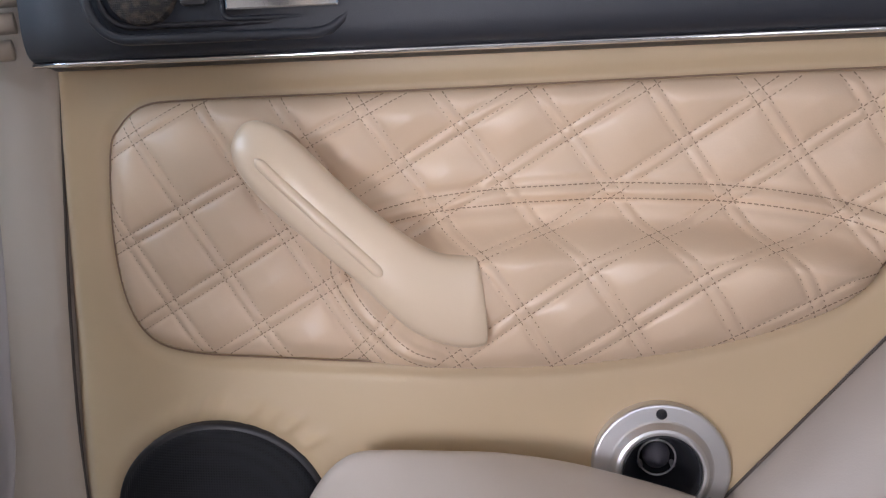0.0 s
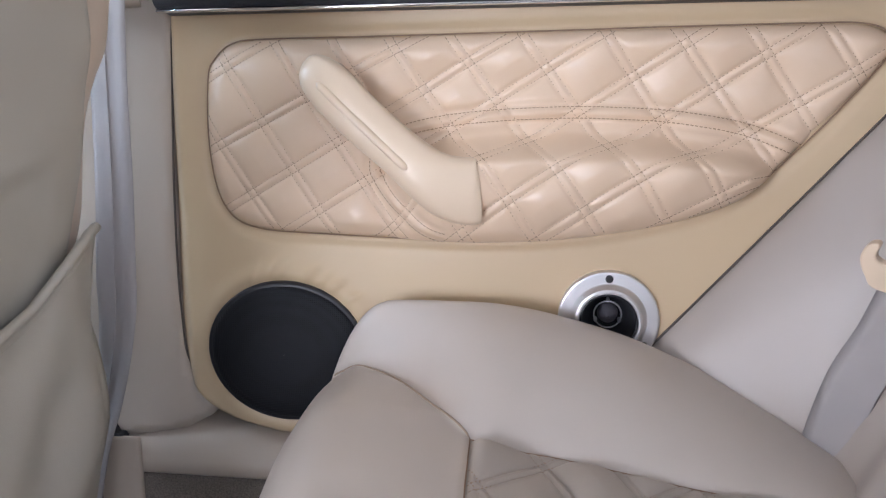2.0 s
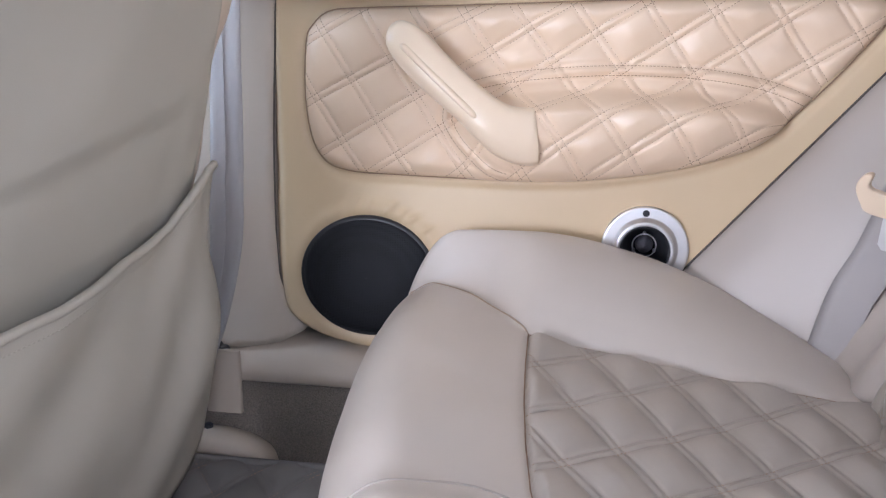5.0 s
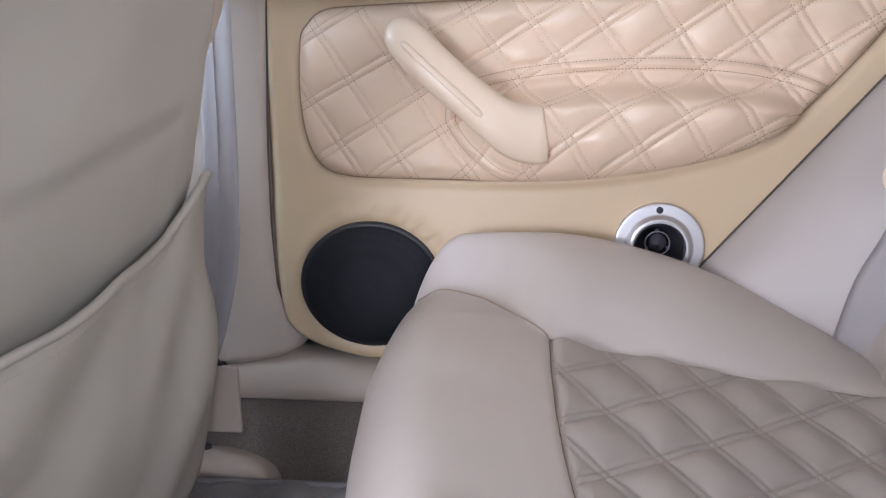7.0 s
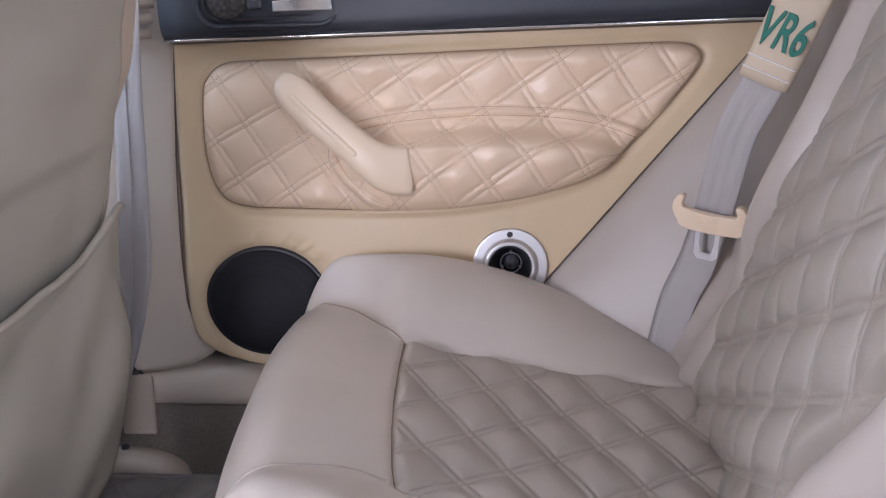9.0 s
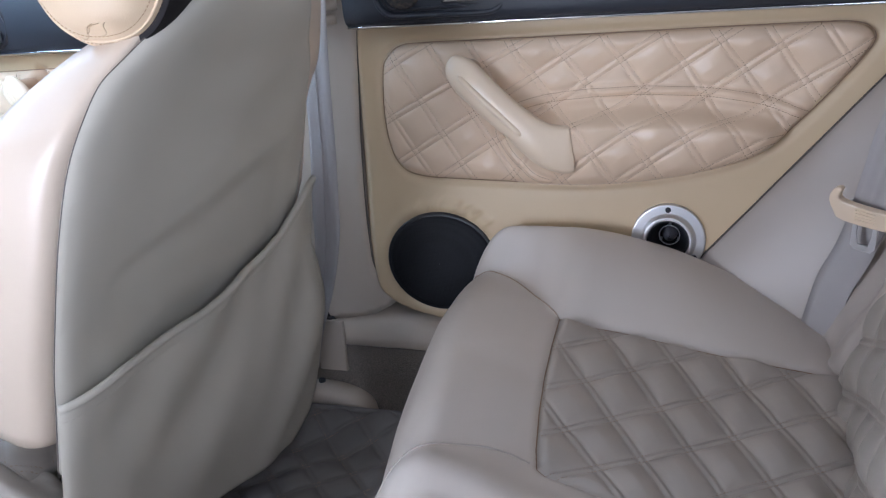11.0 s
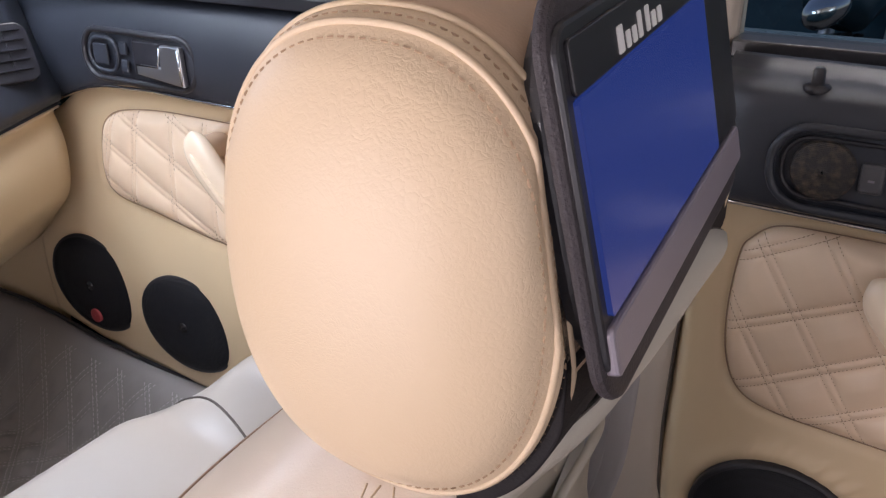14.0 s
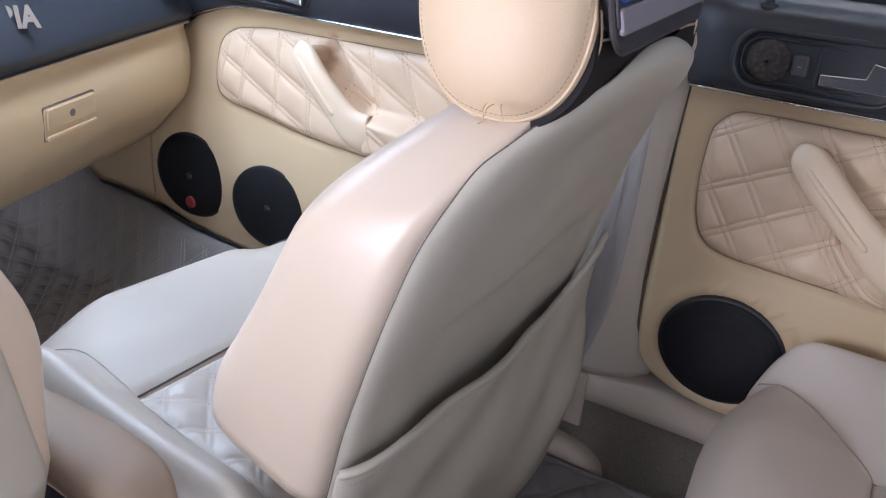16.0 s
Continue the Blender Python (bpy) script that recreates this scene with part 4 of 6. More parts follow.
def back_skin(y, z):
    """The rear backrest: how far back it lies, with wings swelling forward to the doors."""
    a = np.abs(y - MID_Y)
    base = curve_at(z, [0.15, 0.25, 0.35, 0.46, 0.55, 0.70, 0.85, 0.95], [0.39, 0.395, 0.405, 0.435, 0.455, 0.515, 0.585, 0.635])
    wing = 0.222 + (z - 0.387) * 0.863
    t = step(a, 0.60, 0.722)
    x = base * (1 - t) + wing * t
    x = x + 0.020 * np.exp(-((a - 0.36) / 0.13) ** 2) + 0.052 * np.exp(-((a - 0.54) / 0.068) ** 2) * step(z, 0.22, 0.50) * (1 - step(z, 0.72, 0.86))
    q = quilt_height(y, z, BACK_LINES, 0.0040, 0.0125, 0.012)
    d = insert_distance(y, z)
    return x - (q * step(d, 0.001, 0.02) - 0.004 * step(d, -0.004, 0.003)) + 0.014 * np.exp(-(d / 0.008) ** 2) - 0.010 * np.exp(-((d + 0.03) / 0.02) ** 2), y, z


BACK_INSERT = np.array([(0.15, 0.20), (0.525, 0.20), (0.512, 0.30), (0.498, 0.365), (0.472, 0.43), (0.437, 0.495), (0.405, 0.55), (0.385, 0.60), (0.375, 0.66), (0.38, 0.76), (0.39, 0.88), (-0.11, 0.88), (-0.115, 0.75), (-0.105, 0.64), (-0.073, 0.567), (-0.01, 0.489), (0.05, 0.423), (0.078, 0.376), (0.11, 0.30)])
FAR_INSERT = np.array([(-0.525, 0.20), (-0.20, 0.20), (-0.20, 0.88), (-0.39, 0.88), (-0.375, 0.66), (-0.437, 0.495), (-0.498, 0.365)])
BACK_LINES = [row(1, -0.1, [0.251 + k * 0.0755 for k in range(-12, 6)]), row(0.38, 1, [0.467 + k * 0.071 for k in range(-10, 14)])]


def build_backrest():
    back = REAR_SEAT
    edge = [(MID_Y - 0.73, 0.18), (MID_Y + 0.73, 0.18), (MID_Y + 0.73, 0.93), (MID_Y - 0.73, 0.93)]
    def cover(y, z):
        d = insert_distance(y, z)
        x, y, z = back_skin(y, z)
        return x + 0.016 * step(d, 0.0, 0.008), y, z
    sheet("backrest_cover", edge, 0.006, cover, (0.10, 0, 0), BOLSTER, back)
    right = BACK_INSERT + np.array([MID_Y, 0])
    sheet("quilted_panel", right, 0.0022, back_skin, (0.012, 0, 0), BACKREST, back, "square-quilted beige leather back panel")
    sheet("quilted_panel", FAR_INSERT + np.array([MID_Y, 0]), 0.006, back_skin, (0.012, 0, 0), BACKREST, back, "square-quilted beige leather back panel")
    stitches("stitching", BACK_LINES, 0.0040, right, back_skin, (-1, 0, 0), TANTHREAD, back, thick=0.0005)
    pts = spline(right[1:], 100)
    tube("panel_piping", [(float(back_skin(np.array([y]), np.array([z]))[0][0]) + 0.001, y, z) for y, z in pts], 0.0016, BACKREST, back, sides=6)
    block("parcel_shelf", (0.66, MID_Y - 0.72, 0.86), (1.3, MID_Y + 0.72, 0.90), DARK, thing("shelf", "dark rear parcel shelf behind the backrest", "shelf", kind="structure"), bevel=0.01)


def build_rear_belt():
    belt = thing("rear_seat_belt", "light grey rear seat belt with a beige tongue", "seat belt")
    c = spline([(0.445, 0.524, 0.514), (0.453, 0.508, 0.561), (0.465, 0.482, 0.628), (0.487, 0.452, 0.687), (0.525, 0.405, 0.80), (0.560, 0.38, 0.90)], 40)
    along = (c[39] - c[0]) / np.linalg.norm(c[39] - c[0])
    off = np.array([-0.40, -0.89, 0.20])
    off = off - (off @ along) * along
    off /= np.linalg.norm(off)
    way = np.cross(off, along)
    way *= np.sign(way[0])
    rings = []
    for p in c:
        ring = [p + way * 0.0245 * t + off * (0.0016 + 0.0013 * math.cos(t * 11)) for t in np.linspace(-1, 1, 15)]
        ring += [p + way * 0.0245 * t - off * 0.0008 for t in np.linspace(1, -1, 15)]
        rings.append(ring)
    loft("webbing", rings, WEB, belt)
    low = spline([(0.446, 0.529, 0.510), (0.430, 0.546, 0.45), (0.408, 0.562, 0.39), (0.388, 0.58, 0.29)], 24)
    loft("lap_webbing", [[p + way * 0.0245 * t for t in np.linspace(-1, 1, 5)] + [p + way * 0.0245 * t + np.array((0.0016, 0, 0)) for t in np.linspace(1, -1, 5)] for p in low], WEB, belt)
    at = (0.440, 0.508, 0.516)
    side = Vector((0.879, -0.453, -0.137)).normalized()
    rise = Vector(along)
    rise = (rise - rise.dot(side) * side).normalized()
    face = Vector(off)
    face = (face - face.dot(side) * side - face.dot(rise) * rise).normalized()
    m = Matrix(((side[0] * 0.97, face[0], rise[0], at[0]), (side[1] * 0.97, face[1], rise[1], at[1]), (side[2] * 0.97, face[2], rise[2], at[2]), (0, 0, 0, 1)))
    tongue = prism("tongue", spline([(-0.049, 0.010), (-0.044, 0.024), (-0.034, 0.026), (-0.031, 0.010), (0.031, 0.008), (0.033, 0.022), (0.043, 0.022), (0.050, 0.010), (0.047, -0.008), (0.034, -0.017), (-0.028, -0.017), (-0.042, -0.006)], 60, True),
                   "y", -0.004, 0.008, GRIP, belt, "beige plastic belt tongue", 0.002, m)
    for k in range(5):
        prism("rib", [(-0.013, -0.011 + k * 0.0042), (0.013, -0.011 + k * 0.0042), (0.013, -0.0095 + k * 0.0042), (-0.013, -0.0095 + k * 0.0042)], "y", 0.0075, 0.0095, GRIP, tongue, matrix=m)
    blade = [(-0.016, -0.016), (-0.016, -0.050), (-0.011, -0.056), (0.011, -0.056), (0.016, -0.050), (0.016, -0.016), (0.010, -0.016), (0.010, -0.034), (0.007, -0.047), (-0.007, -0.047), (-0.010, -0.034), (-0.010, -0.016)]
    prism("blade", blade, "y", -0.0005, 0.0020, ALU, belt, "bright steel blade", 0.0, m)
    pad = thing("belt_pad", "beige shoulder pad with green embroidered letters on the belt", "belt pad")
    pc = c[23:37]
    rings = []
    for p in pc:
        rings.append([p + way * 0.0305 * np.sign(math.cos(a)) * abs(math.cos(a)) ** 0.55 + off * 0.010 * math.sin(a) for a in np.linspace(0, 2 * np.pi, 24, endpoint=False)])
    loft("sleeve", rings, GRIP_CLOTH, pad, "beige stitched cloth sleeve")
    mid = c[27] + off * 0.0118
    rot = Matrix((Vector(way), Vector(along), Vector(off))).transposed().to_4x4()
    text_on("letters", "VR6", 0.050, Matrix.Translation(mid) @ rot @ Matrix(((0.66, 0.14, 0, 0), (0, 1.2, 0, 0), (0, 0, 1, 0), (0, 0, 0, 1))), GREENP, pad, 0.0010, 0.0007)
    for k in (24, 25):
        tube("pad_stitch", [c[k] + way * 0.0290 * t + off * 0.0098 for t in np.linspace(-1, 1, 12)], 0.0008, WHITEP, pad, sides=5)


GRIP_CLOTH = surfaced("beige_pad_cloth", (0.55, 0.46, 0.34), 0.7, grain=1600, relief=0.4, vary=0.1)


def build_buckle():
    b = thing("belt_buckle", "beige belt buckle with a red release button on the bench", "buckle")
    m = Matrix.Translation((0.384, 0.082, 0.318)) @ pose(0, 0, 0, 36, 0, -2)
    prism("buckle_body", rounded(-0.0225, -0.0135, 0.0225, 0.0125, 0.006), "z", -0.05, 0.034, GRIP, b, bevel=0.003, matrix=m)
    prism("release_button", rounded(-0.0180, -0.0105, 0.0180, 0.0060, 0.003), "z", 0.030, 0.0365, REDP, b, "red release button", 0.001, m)


build_bench()
build_backrest()
build_rear_belt()
build_buckle()
# ---- front seats ----
REAR_Z = [0.10, 0.20, 0.39, 0.428, 0.522, 0.607, 0.677, 0.73, 0.775, 0.81, 0.84, 0.87]
REAR_X = [-0.50, -0.475, -0.437, -0.430, -0.402, -0.374, -0.350, -0.322, -0.294, -0.270, -0.252, -0.246]


def back_ring(z, cy, shift, width=1.0, n=96):
    """Outline of a front backrest at a height."""
    xr = curve_at(z, REAR_Z, REAR_X) + shift
    xf = curve_at(z, [0.10, 0.30, 0.363, 0.476, 0.552, 0.624, 0.695, 0.74, 0.793, 0.819, 0.85, 0.87], [-0.672, -0.668, -0.664, -0.625, -0.591, -0.556, -0.518, -0.486, -0.430, -0.394, -0.350, -0.322]) + shift
    w = curve_at(z, [0.10, 0.30, 0.45, 0.60, 0.70], [0.270, 0.280, 0.283, 0.281, 0.279]) * width
    wide = w
    if z > 0.60:
        w *= max(1 - ((z - 0.60) / 0.232) ** 3.4, 0.0) ** 0.5
        wide *= max(1 - ((z - 0.60) / 0.2325) ** 12, 0.0) ** 0.5
    w = max(w, 0.02)
    cx, hx = (xr + xf) / 2, (xr - xf) / 2
    pts = []
    for a in np.linspace(0, 2 * np.pi, n, endpoint=False):
        c, s = math.cos(a), math.sin(a)
        p = 9.0 if c > 0 else 3.4
        px = np.sign(c) * abs(c) ** (2 / p)
        py = np.sign(s) * abs(s) ** (2 / (7.0 if c > 0 else (4.6 if z < 0.66 else max(2.6, 4.6 - (z - 0.66) * 18))))
        bow = 1.0 + 0.03 * math.cos(py * 1.4)
        half = w
        if s > 0:
            half = w + (wide - w) * float(step(px, -0.6, 0.8)) + 0.006 + 0.042 * math.exp(-((z - 0.52) / 0.09) ** 2) - 0.115 * float(step(z, 0.71, 0.82))
        x, y = cx + hx * px * (bow if c > 0 else 1), half * py
        lift = 0.046 * float(step(y, -0.26, -0.10)) * float(step(z, 0.70, 0.832)) * float(step(px, -0.2, 0.9))
        x += (curve_at(z + lift, REAR_Z, REAR_X) - curve_at(z, REAR_Z, REAR_X)) * float(step(px, 0.2, 0.95))
        sag = 0.045 * float(np.clip((-0.491 + shift - x) / 0.13, 0, 1)) * (1 - float(step(z, 0.345, 0.60)))
        pts.append((x, cy + y, z + lift + sag + 0.19 * float(step(z, 0.64, 0.82)) * (cx + hx * px - shift + 0.330)))
    return pts


def rear_face(y, z, cy, shift):
    """The backrest's rear face, where the pocket and its creases lie."""
    xr = curve_at(z, REAR_Z, REAR_X) + shift
    zz = z - 0.19 * step(z, 0.64, 0.82) * (xr - shift + 0.330)
    xr = curve_at(zz, REAR_Z, REAR_X) + shift
    zz = zz - 0.046 * step(y - cy, -0.26, -0.10) * step(z, 0.70, 0.86)
    w = curve_at(zz, [0.10, 0.30, 0.45, 0.60, 0.70], [0.270, 0.280, 0.283, 0.281, 0.279])
    up = np.clip(zz - 0.60, 0, 1)
    left = w * np.sqrt(np.clip(1 - (up / 0.232) ** 3.4, 0.01, 1))
    right = w * np.sqrt(np.clip(1 - (up / 0.2325) ** 12, 0.01, 1)) + 0.006 + 0.042 * np.exp(-((zz - 0.52) / 0.09) ** 2) - 0.115 * step(zz, 0.71, 0.82)
    w = np.where(y > cy, right, left)
    xr = xr + 0.016 * step(z, 0.74, 0.82) * (1 - 0.8 * step(z, 0.835, 0.870)) * step(y - cy, -0.25, -0.14)
    t = np.clip(np.abs(y - cy) / w, 0, 0.985)
    return xr + 0.003 - 0.10 * (1 - (1 - t ** 7) ** (1 / 9))


def build_front_backrest(cy, shift, seat, screen_seat=True, lo=0.345):
    zs = list(np.linspace(lo, 0.68, 24)) + list(0.68 + 0.152 * np.sin(np.linspace(0.06, 1.0, 34) * np.pi / 2))
    loft("backrest", [back_ring(z, cy, shift) for z in zs if z < 0.8319], FRONTSEAT, seat, "smooth beige leather backrest")

    ring = [p for p in back_ring(0.708, cy, shift) if p[0] < shift - 0.47 and abs(p[1] - cy) < 0.21]
    ring.sort(key=lambda p: p[1])
    tube("shoulder_seam", [(x - 0.0006, y, z) for x, y, z in ring], 0.0014, THREAD, seat, "brown stitched shoulder seam", sides=6)

    def panel(y, z):
        x = rear_face(y, z, cy, shift) + 0.0120
        edge = inside_distance(PANEL, y - cy, z)
        crease = 0.570 + 0.20 * (y - cy)
        fold = 0.0065 * step(crease - z, -0.02, 0.012) * step(y - cy + 0.25 * (z - 0.5), -0.215, -0.13) * (1 - step(y - cy, 0.17, 0.22))
        wr = 0.003 * np.sin(9 * (y - cy) + 14 * z) + 0.0015 * np.sin(31 * (y - cy) - 17 * z)
        return x - 0.0100 * np.exp(-np.clip(edge, 0, 1) / 0.014) - fold + wr * step(edge, 0, 0.05), y, z
    PANEL = np.array(spline([(-0.264, 0.30), (-0.264, 0.373), (-0.264, 0.45), (-0.266, 0.54), (-0.266, 0.61), (-0.262, 0.667), (-0.253, 0.716), (-0.238, 0.752), (-0.215, 0.778), (-0.195, 0.800), (-0.172, 0.819), (-0.14, 0.842), (-0.10, 0.856), (-0.05, 0.865), (-0.01, 0.867), (0.022, 0.863), (0.055, 0.853), (0.086, 0.835), (0.120, 0.806), (0.162, 0.772), (0.208, 0.736), (0.240, 0.685), (0.268, 0.60), (0.274, 0.40), (0.266, 0.30)], 160))
    outline = PANEL + np.array([cy, 0])
    sheet("back_panel", outline, 0.006, panel, (-0.003, 0, 0), POCKET, seat, "grey-beige leather back panel with a crease")
    rim = [(float(rear_face(np.array([y]), np.array([z]), cy, shift)[0]) + 0.0004, y, z) for y, z in outline]
    tube("back_seam", rim, 0.0008, SEAM, seat, "dark stitched edge seam", sides=6)

    if not screen_seat:
        return

    def flap_top(y):
        return np.interp(y - cy, [-0.30, -0.2, -0.04, 0.12, 0.18, 0.25, 0.31], [0.393, 0.415, 0.426, 0.455, 0.468, 0.518, 0.535])

    def flap(y, z):
        t = np.clip((y - cy) / 0.275, -1, 1)
        open_ = step(z - flap_top(y), -0.16, 0.0) * (1 - t ** 2) ** 0.6
        folds = 0.0045 * np.sin(30 * (y - cy) - 24 * z + 1.2 * np.sin(9 * z)) + 0.0035 * step(y - cy, -0.05, 0.22) * np.sin(58 * (y - cy) - 40 * z)
        return rear_face(y, z, cy, shift) + 0.021 + 0.016 * open_ + folds * (1 - t ** 4) + 0.065 * step(flap_top(y) - z, 0.0, 0.24) * (0.10 + 0.90 * step(t, -0.8, 0.9)), y, z
    ys = np.linspace(-0.274, 0.300, 90) + cy
    top = [(y, float(flap_top(y))) for y in ys]
    edge = top + [(cy + 0.300, 0.40), (cy + 0.298, 0.30), (cy + 0.285, 0.22), (cy + 0.24, 0.14), (cy + 0.18, 0.10), (cy - 0.27, 0.10)]
    pocket = sheet("map_pocket", edge, 0.007, flap, (-0.004, 0, 0), POCKET, seat, "slack leather map pocket")
    hem = [(float(flap(np.array([y]), np.array([z - 0.004]))[0][0]), y, z - 0.002) for y, z in top]
    tube("pocket_hem", hem, 0.0058, POCKET, pocket, sides=8)
    hem2 = [(y, z - 0.020) for y, z in top]
    seam_stitches("hem_stitch", hem2, flap, (1, 0, 0), POCKET, pocket)


def cushion_place(x, y, cy, shift):
    t = (y - cy)
    xs = x - shift
    base = curve_at(xs, [-1.10, -1.05, -0.98, -0.90, -0.78, -0.65, -0.50], [0.325, 0.358, 0.372, 0.362, 0.335, 0.318, 0.305])
    side = np.where(t > 0, 0.042 * step(t, 0.165, 0.255), 0.030 * step(-t, 0.262, 0.320)) * step(xs, -1.08, -0.90)
    fall = 0.13 * step(np.abs(t), np.where(t > 0, 0.285, 0.310), np.where(t > 0, 0.340, 0.385)) ** 1.4
    lip = np.clip((-1.0 - xs) / 0.09, 0, 1)
    nose = 0.06 * step(-xs, 0.88, 1.04) * step(np.abs(t), 0.12, 0.30)
    tail = 0.055 * step(xs, -0.58, -0.44) * (t < 0)
    side = side + 0.055 * np.exp(-((t - 0.275) / 0.055) ** 2) * step(xs, -0.98, -0.84)
    return base + side - fall - nose - tail - 0.10 * lip ** 2.2


def build_front_cushion(cy, shift, seat):
    insert = np.array([(-0.79, -0.258), (-0.80, 0.185), (-0.52, 0.17), (-0.52, -0.272)]) + np.array([shift, cy])
    lines = [row(1, 1, [k * 0.085 for k in range(-24, 14)]), row(-1, 1, [k * 0.085 for k in range(-14, 24)])]

    def skin(x, y):
        d = inside_distance(insert, x, y)
        q = quilt_height(x, y, lines, 0.004, 0.006, 0.011)
        return x, y, cushion_place(x, y, cy, shift) + np.where(d > 0, q * step(d, 0, 0.015) - 0.004, 0) - 0.005 * np.exp(-(d / 0.006) ** 2)
    edge = spline([(-0.985, -0.315), (-1.04, -0.25), (-1.085, -0.12), (-1.09, 0.0), (-1.085, 0.12), (-1.06, 0.25), (-1.02, 0.31), (-0.95, 0.345), (-0.80, 0.35), (-0.60, 0.345), (-0.555, 0.31), (-0.57, -0.22), (-0.50, -0.262), (-0.455, -0.300), (-0.450, -0.345), (-0.48, -0.372), (-0.56, -0.382), (-0.80, -0.382), (-0.95, -0.365)], 120, True) * np.array([1.0, 0.93]) + np.array([shift, cy])
    def cover(x, y):
        d = inside_distance(insert, x, y)
        x, y, z = skin(x, y)
        return x, y, z - 0.012 * step(d, 0.003, 0.012)
    sheet("quilted_insert", insert, 0.003, skin, (0, 0, -0.01), SEAT, seat, "diamond-quilted beige leather insert")
    sheet("seat_cushion", edge, 0.008, cover, (0.0, 0, -0.13), SEAT, seat, "beige leather cushion with a quilted centre")
    stitches("stitching", lines, 0.004, insert, skin, (0, 0, 1), TANTHREAD, seat)

    def on(pts):
        return [(x + shift, y + cy, float(skin(np.array([x + shift]), np.array([y + cy]))[2][0]) + 0.0008) for x, y in pts]
    tube("bolster_piping", on(spline([(-1.055, 0.235), (-0.98, 0.225), (-0.88, 0.203), (-0.80, 0.185), (-0.66, 0.172), (-0.52, 0.17)], 40)), 0.0018, SEAM, seat, "dark bolster seam", sides=6)
    tube("bolster_piping", on(spline([(-0.965, -0.285), (-0.93, -0.262), (-0.875, -0.256), (-0.79, -0.258), (-0.66, -0.266), (-0.52, -0.272)], 40)), 0.0015, SEAT, seat, sides=6)
    tube("front_piping", on(spline([(-0.79, -0.258), (-0.80, 0.0), (-0.80, 0.185)], 30)), 0.0016, SEAM, seat, "dark front seam of the insert", sides=6)
    block("seat_base", (-1.0 + shift, cy - 0.24, 0.05), (-0.50 + shift, cy + 0.24, 0.22), BLACK, seat, "dark seat frame", 0.02)


def oval(ax, az, n, count=96, cx=-0.331, cz=0.9045):
    pts = []
    for a in np.linspace(0, 2 * np.pi, count, endpoint=False):
        c, s = math.cos(a), math.sin(a)
        x, z = cx + ax * np.sign(c) * abs(c) ** (2 / n), cz + az * np.sign(s) * abs(s) ** (2 / n)
        pts.append((min(x, -0.2415 - 0.23 * max(z - 0.878, 0) * 0.75), z))
    return pts


HR_L, HR_R = 0.112, 0.372


def build_headrest():
    """A padded headrest with bulging oval sides; the screen sits in its rear."""
    hr = thing("headrest", "cream leather headrest with stitched oval sides on the front seat", "headrest")
    AX, AZ, NP = 0.0915, 0.1165, 2.35
    band = []
    for t in np.linspace(0, 1, 9):
        y = HR_L + (HR_R - HR_L) * t
        k = 1.0 + 0.012 * math.sin(t * math.pi)
        band.append([(x, y, z) for x, z in oval(AX * k, AZ * k, NP)])
    loft("band", band, BAND, hr, "brown leather band")
    for y0, sg in ((HR_L, -1), (HR_R, 1)):
        cap = []
        for k, d in ((1.0, 0.0), (0.985, 0.006), (0.960, 0.011), (0.935, 0.0145), (0.915, 0.0165), (0.90, 0.0185), (0.86, 0.0245), (0.80, 0.0295), (0.70, 0.0345), (0.56, 0.0385), (0.40, 0.0410), (0.20, 0.0425), (0.02, 0.043)):
            cap.append([(x, y0 + sg * d, z) for x, z in oval(AX * k, AZ * k, NP - 0.1 * (1 - k))])
        piece = loft("side_panel", cap, CREAM, hr, "plump grained oval side panel")
        for off, rad, k in ((0.0125, 0.0019, 0.95), (0.001, 0.0017, 0.999)):
            tube("piping", [(x, y0 + sg * off, z) for x, z in oval(AX * k, AZ * k, NP)], rad, CREAM, piece, sides=6, closed=True)
        for ring_k, d in ((0.905, 0.0180), (0.978, 0.0075)):
            ring = np.array(oval(AX * ring_k, AZ * ring_k, NP, 200) )
            ring = np.concatenate([ring, ring[:1]])
            yy = y0 + sg * d
            seam_stitches("side_stitch", ring, lambda u, v, yy=yy: (u, np.full(np.shape(u), yy), v), (0, sg, 0), HRTHREAD, piece, pitch=0.0052, size=0.0034, thick=0.0004, rise=0.0006)
    for dy in (-0.055, 0.055):
        tube("post", [(-0.325, 0.276 + dy, 0.72), (-0.325, 0.276 + dy, 0.83)], 0.006, CHROME, hr, "chrome headrest post")
    thread = thing("loose_threads", "frayed cream threads under the headrest", "thread")
    for k, (dx, dy, dz) in enumerate(((0.008, -0.012, -0.012), (0.001, -0.013, -0.007), (0.013, -0.009, -0.010))):
        a = np.array([-0.322 + 0.006 * k, 0.072 + 0.002 * k, 0.813])
        tube("strand", spline([a, a + np.array([dx * 0.4, dy, dz * 0.3]), a + np.array([dx * 0.7, dy * 1.2, dz]), a + np.array([dx * 0.3, dy * 1.5, dz * 1.25])], 14), 0.0006, CREAM, thread, sides=5)


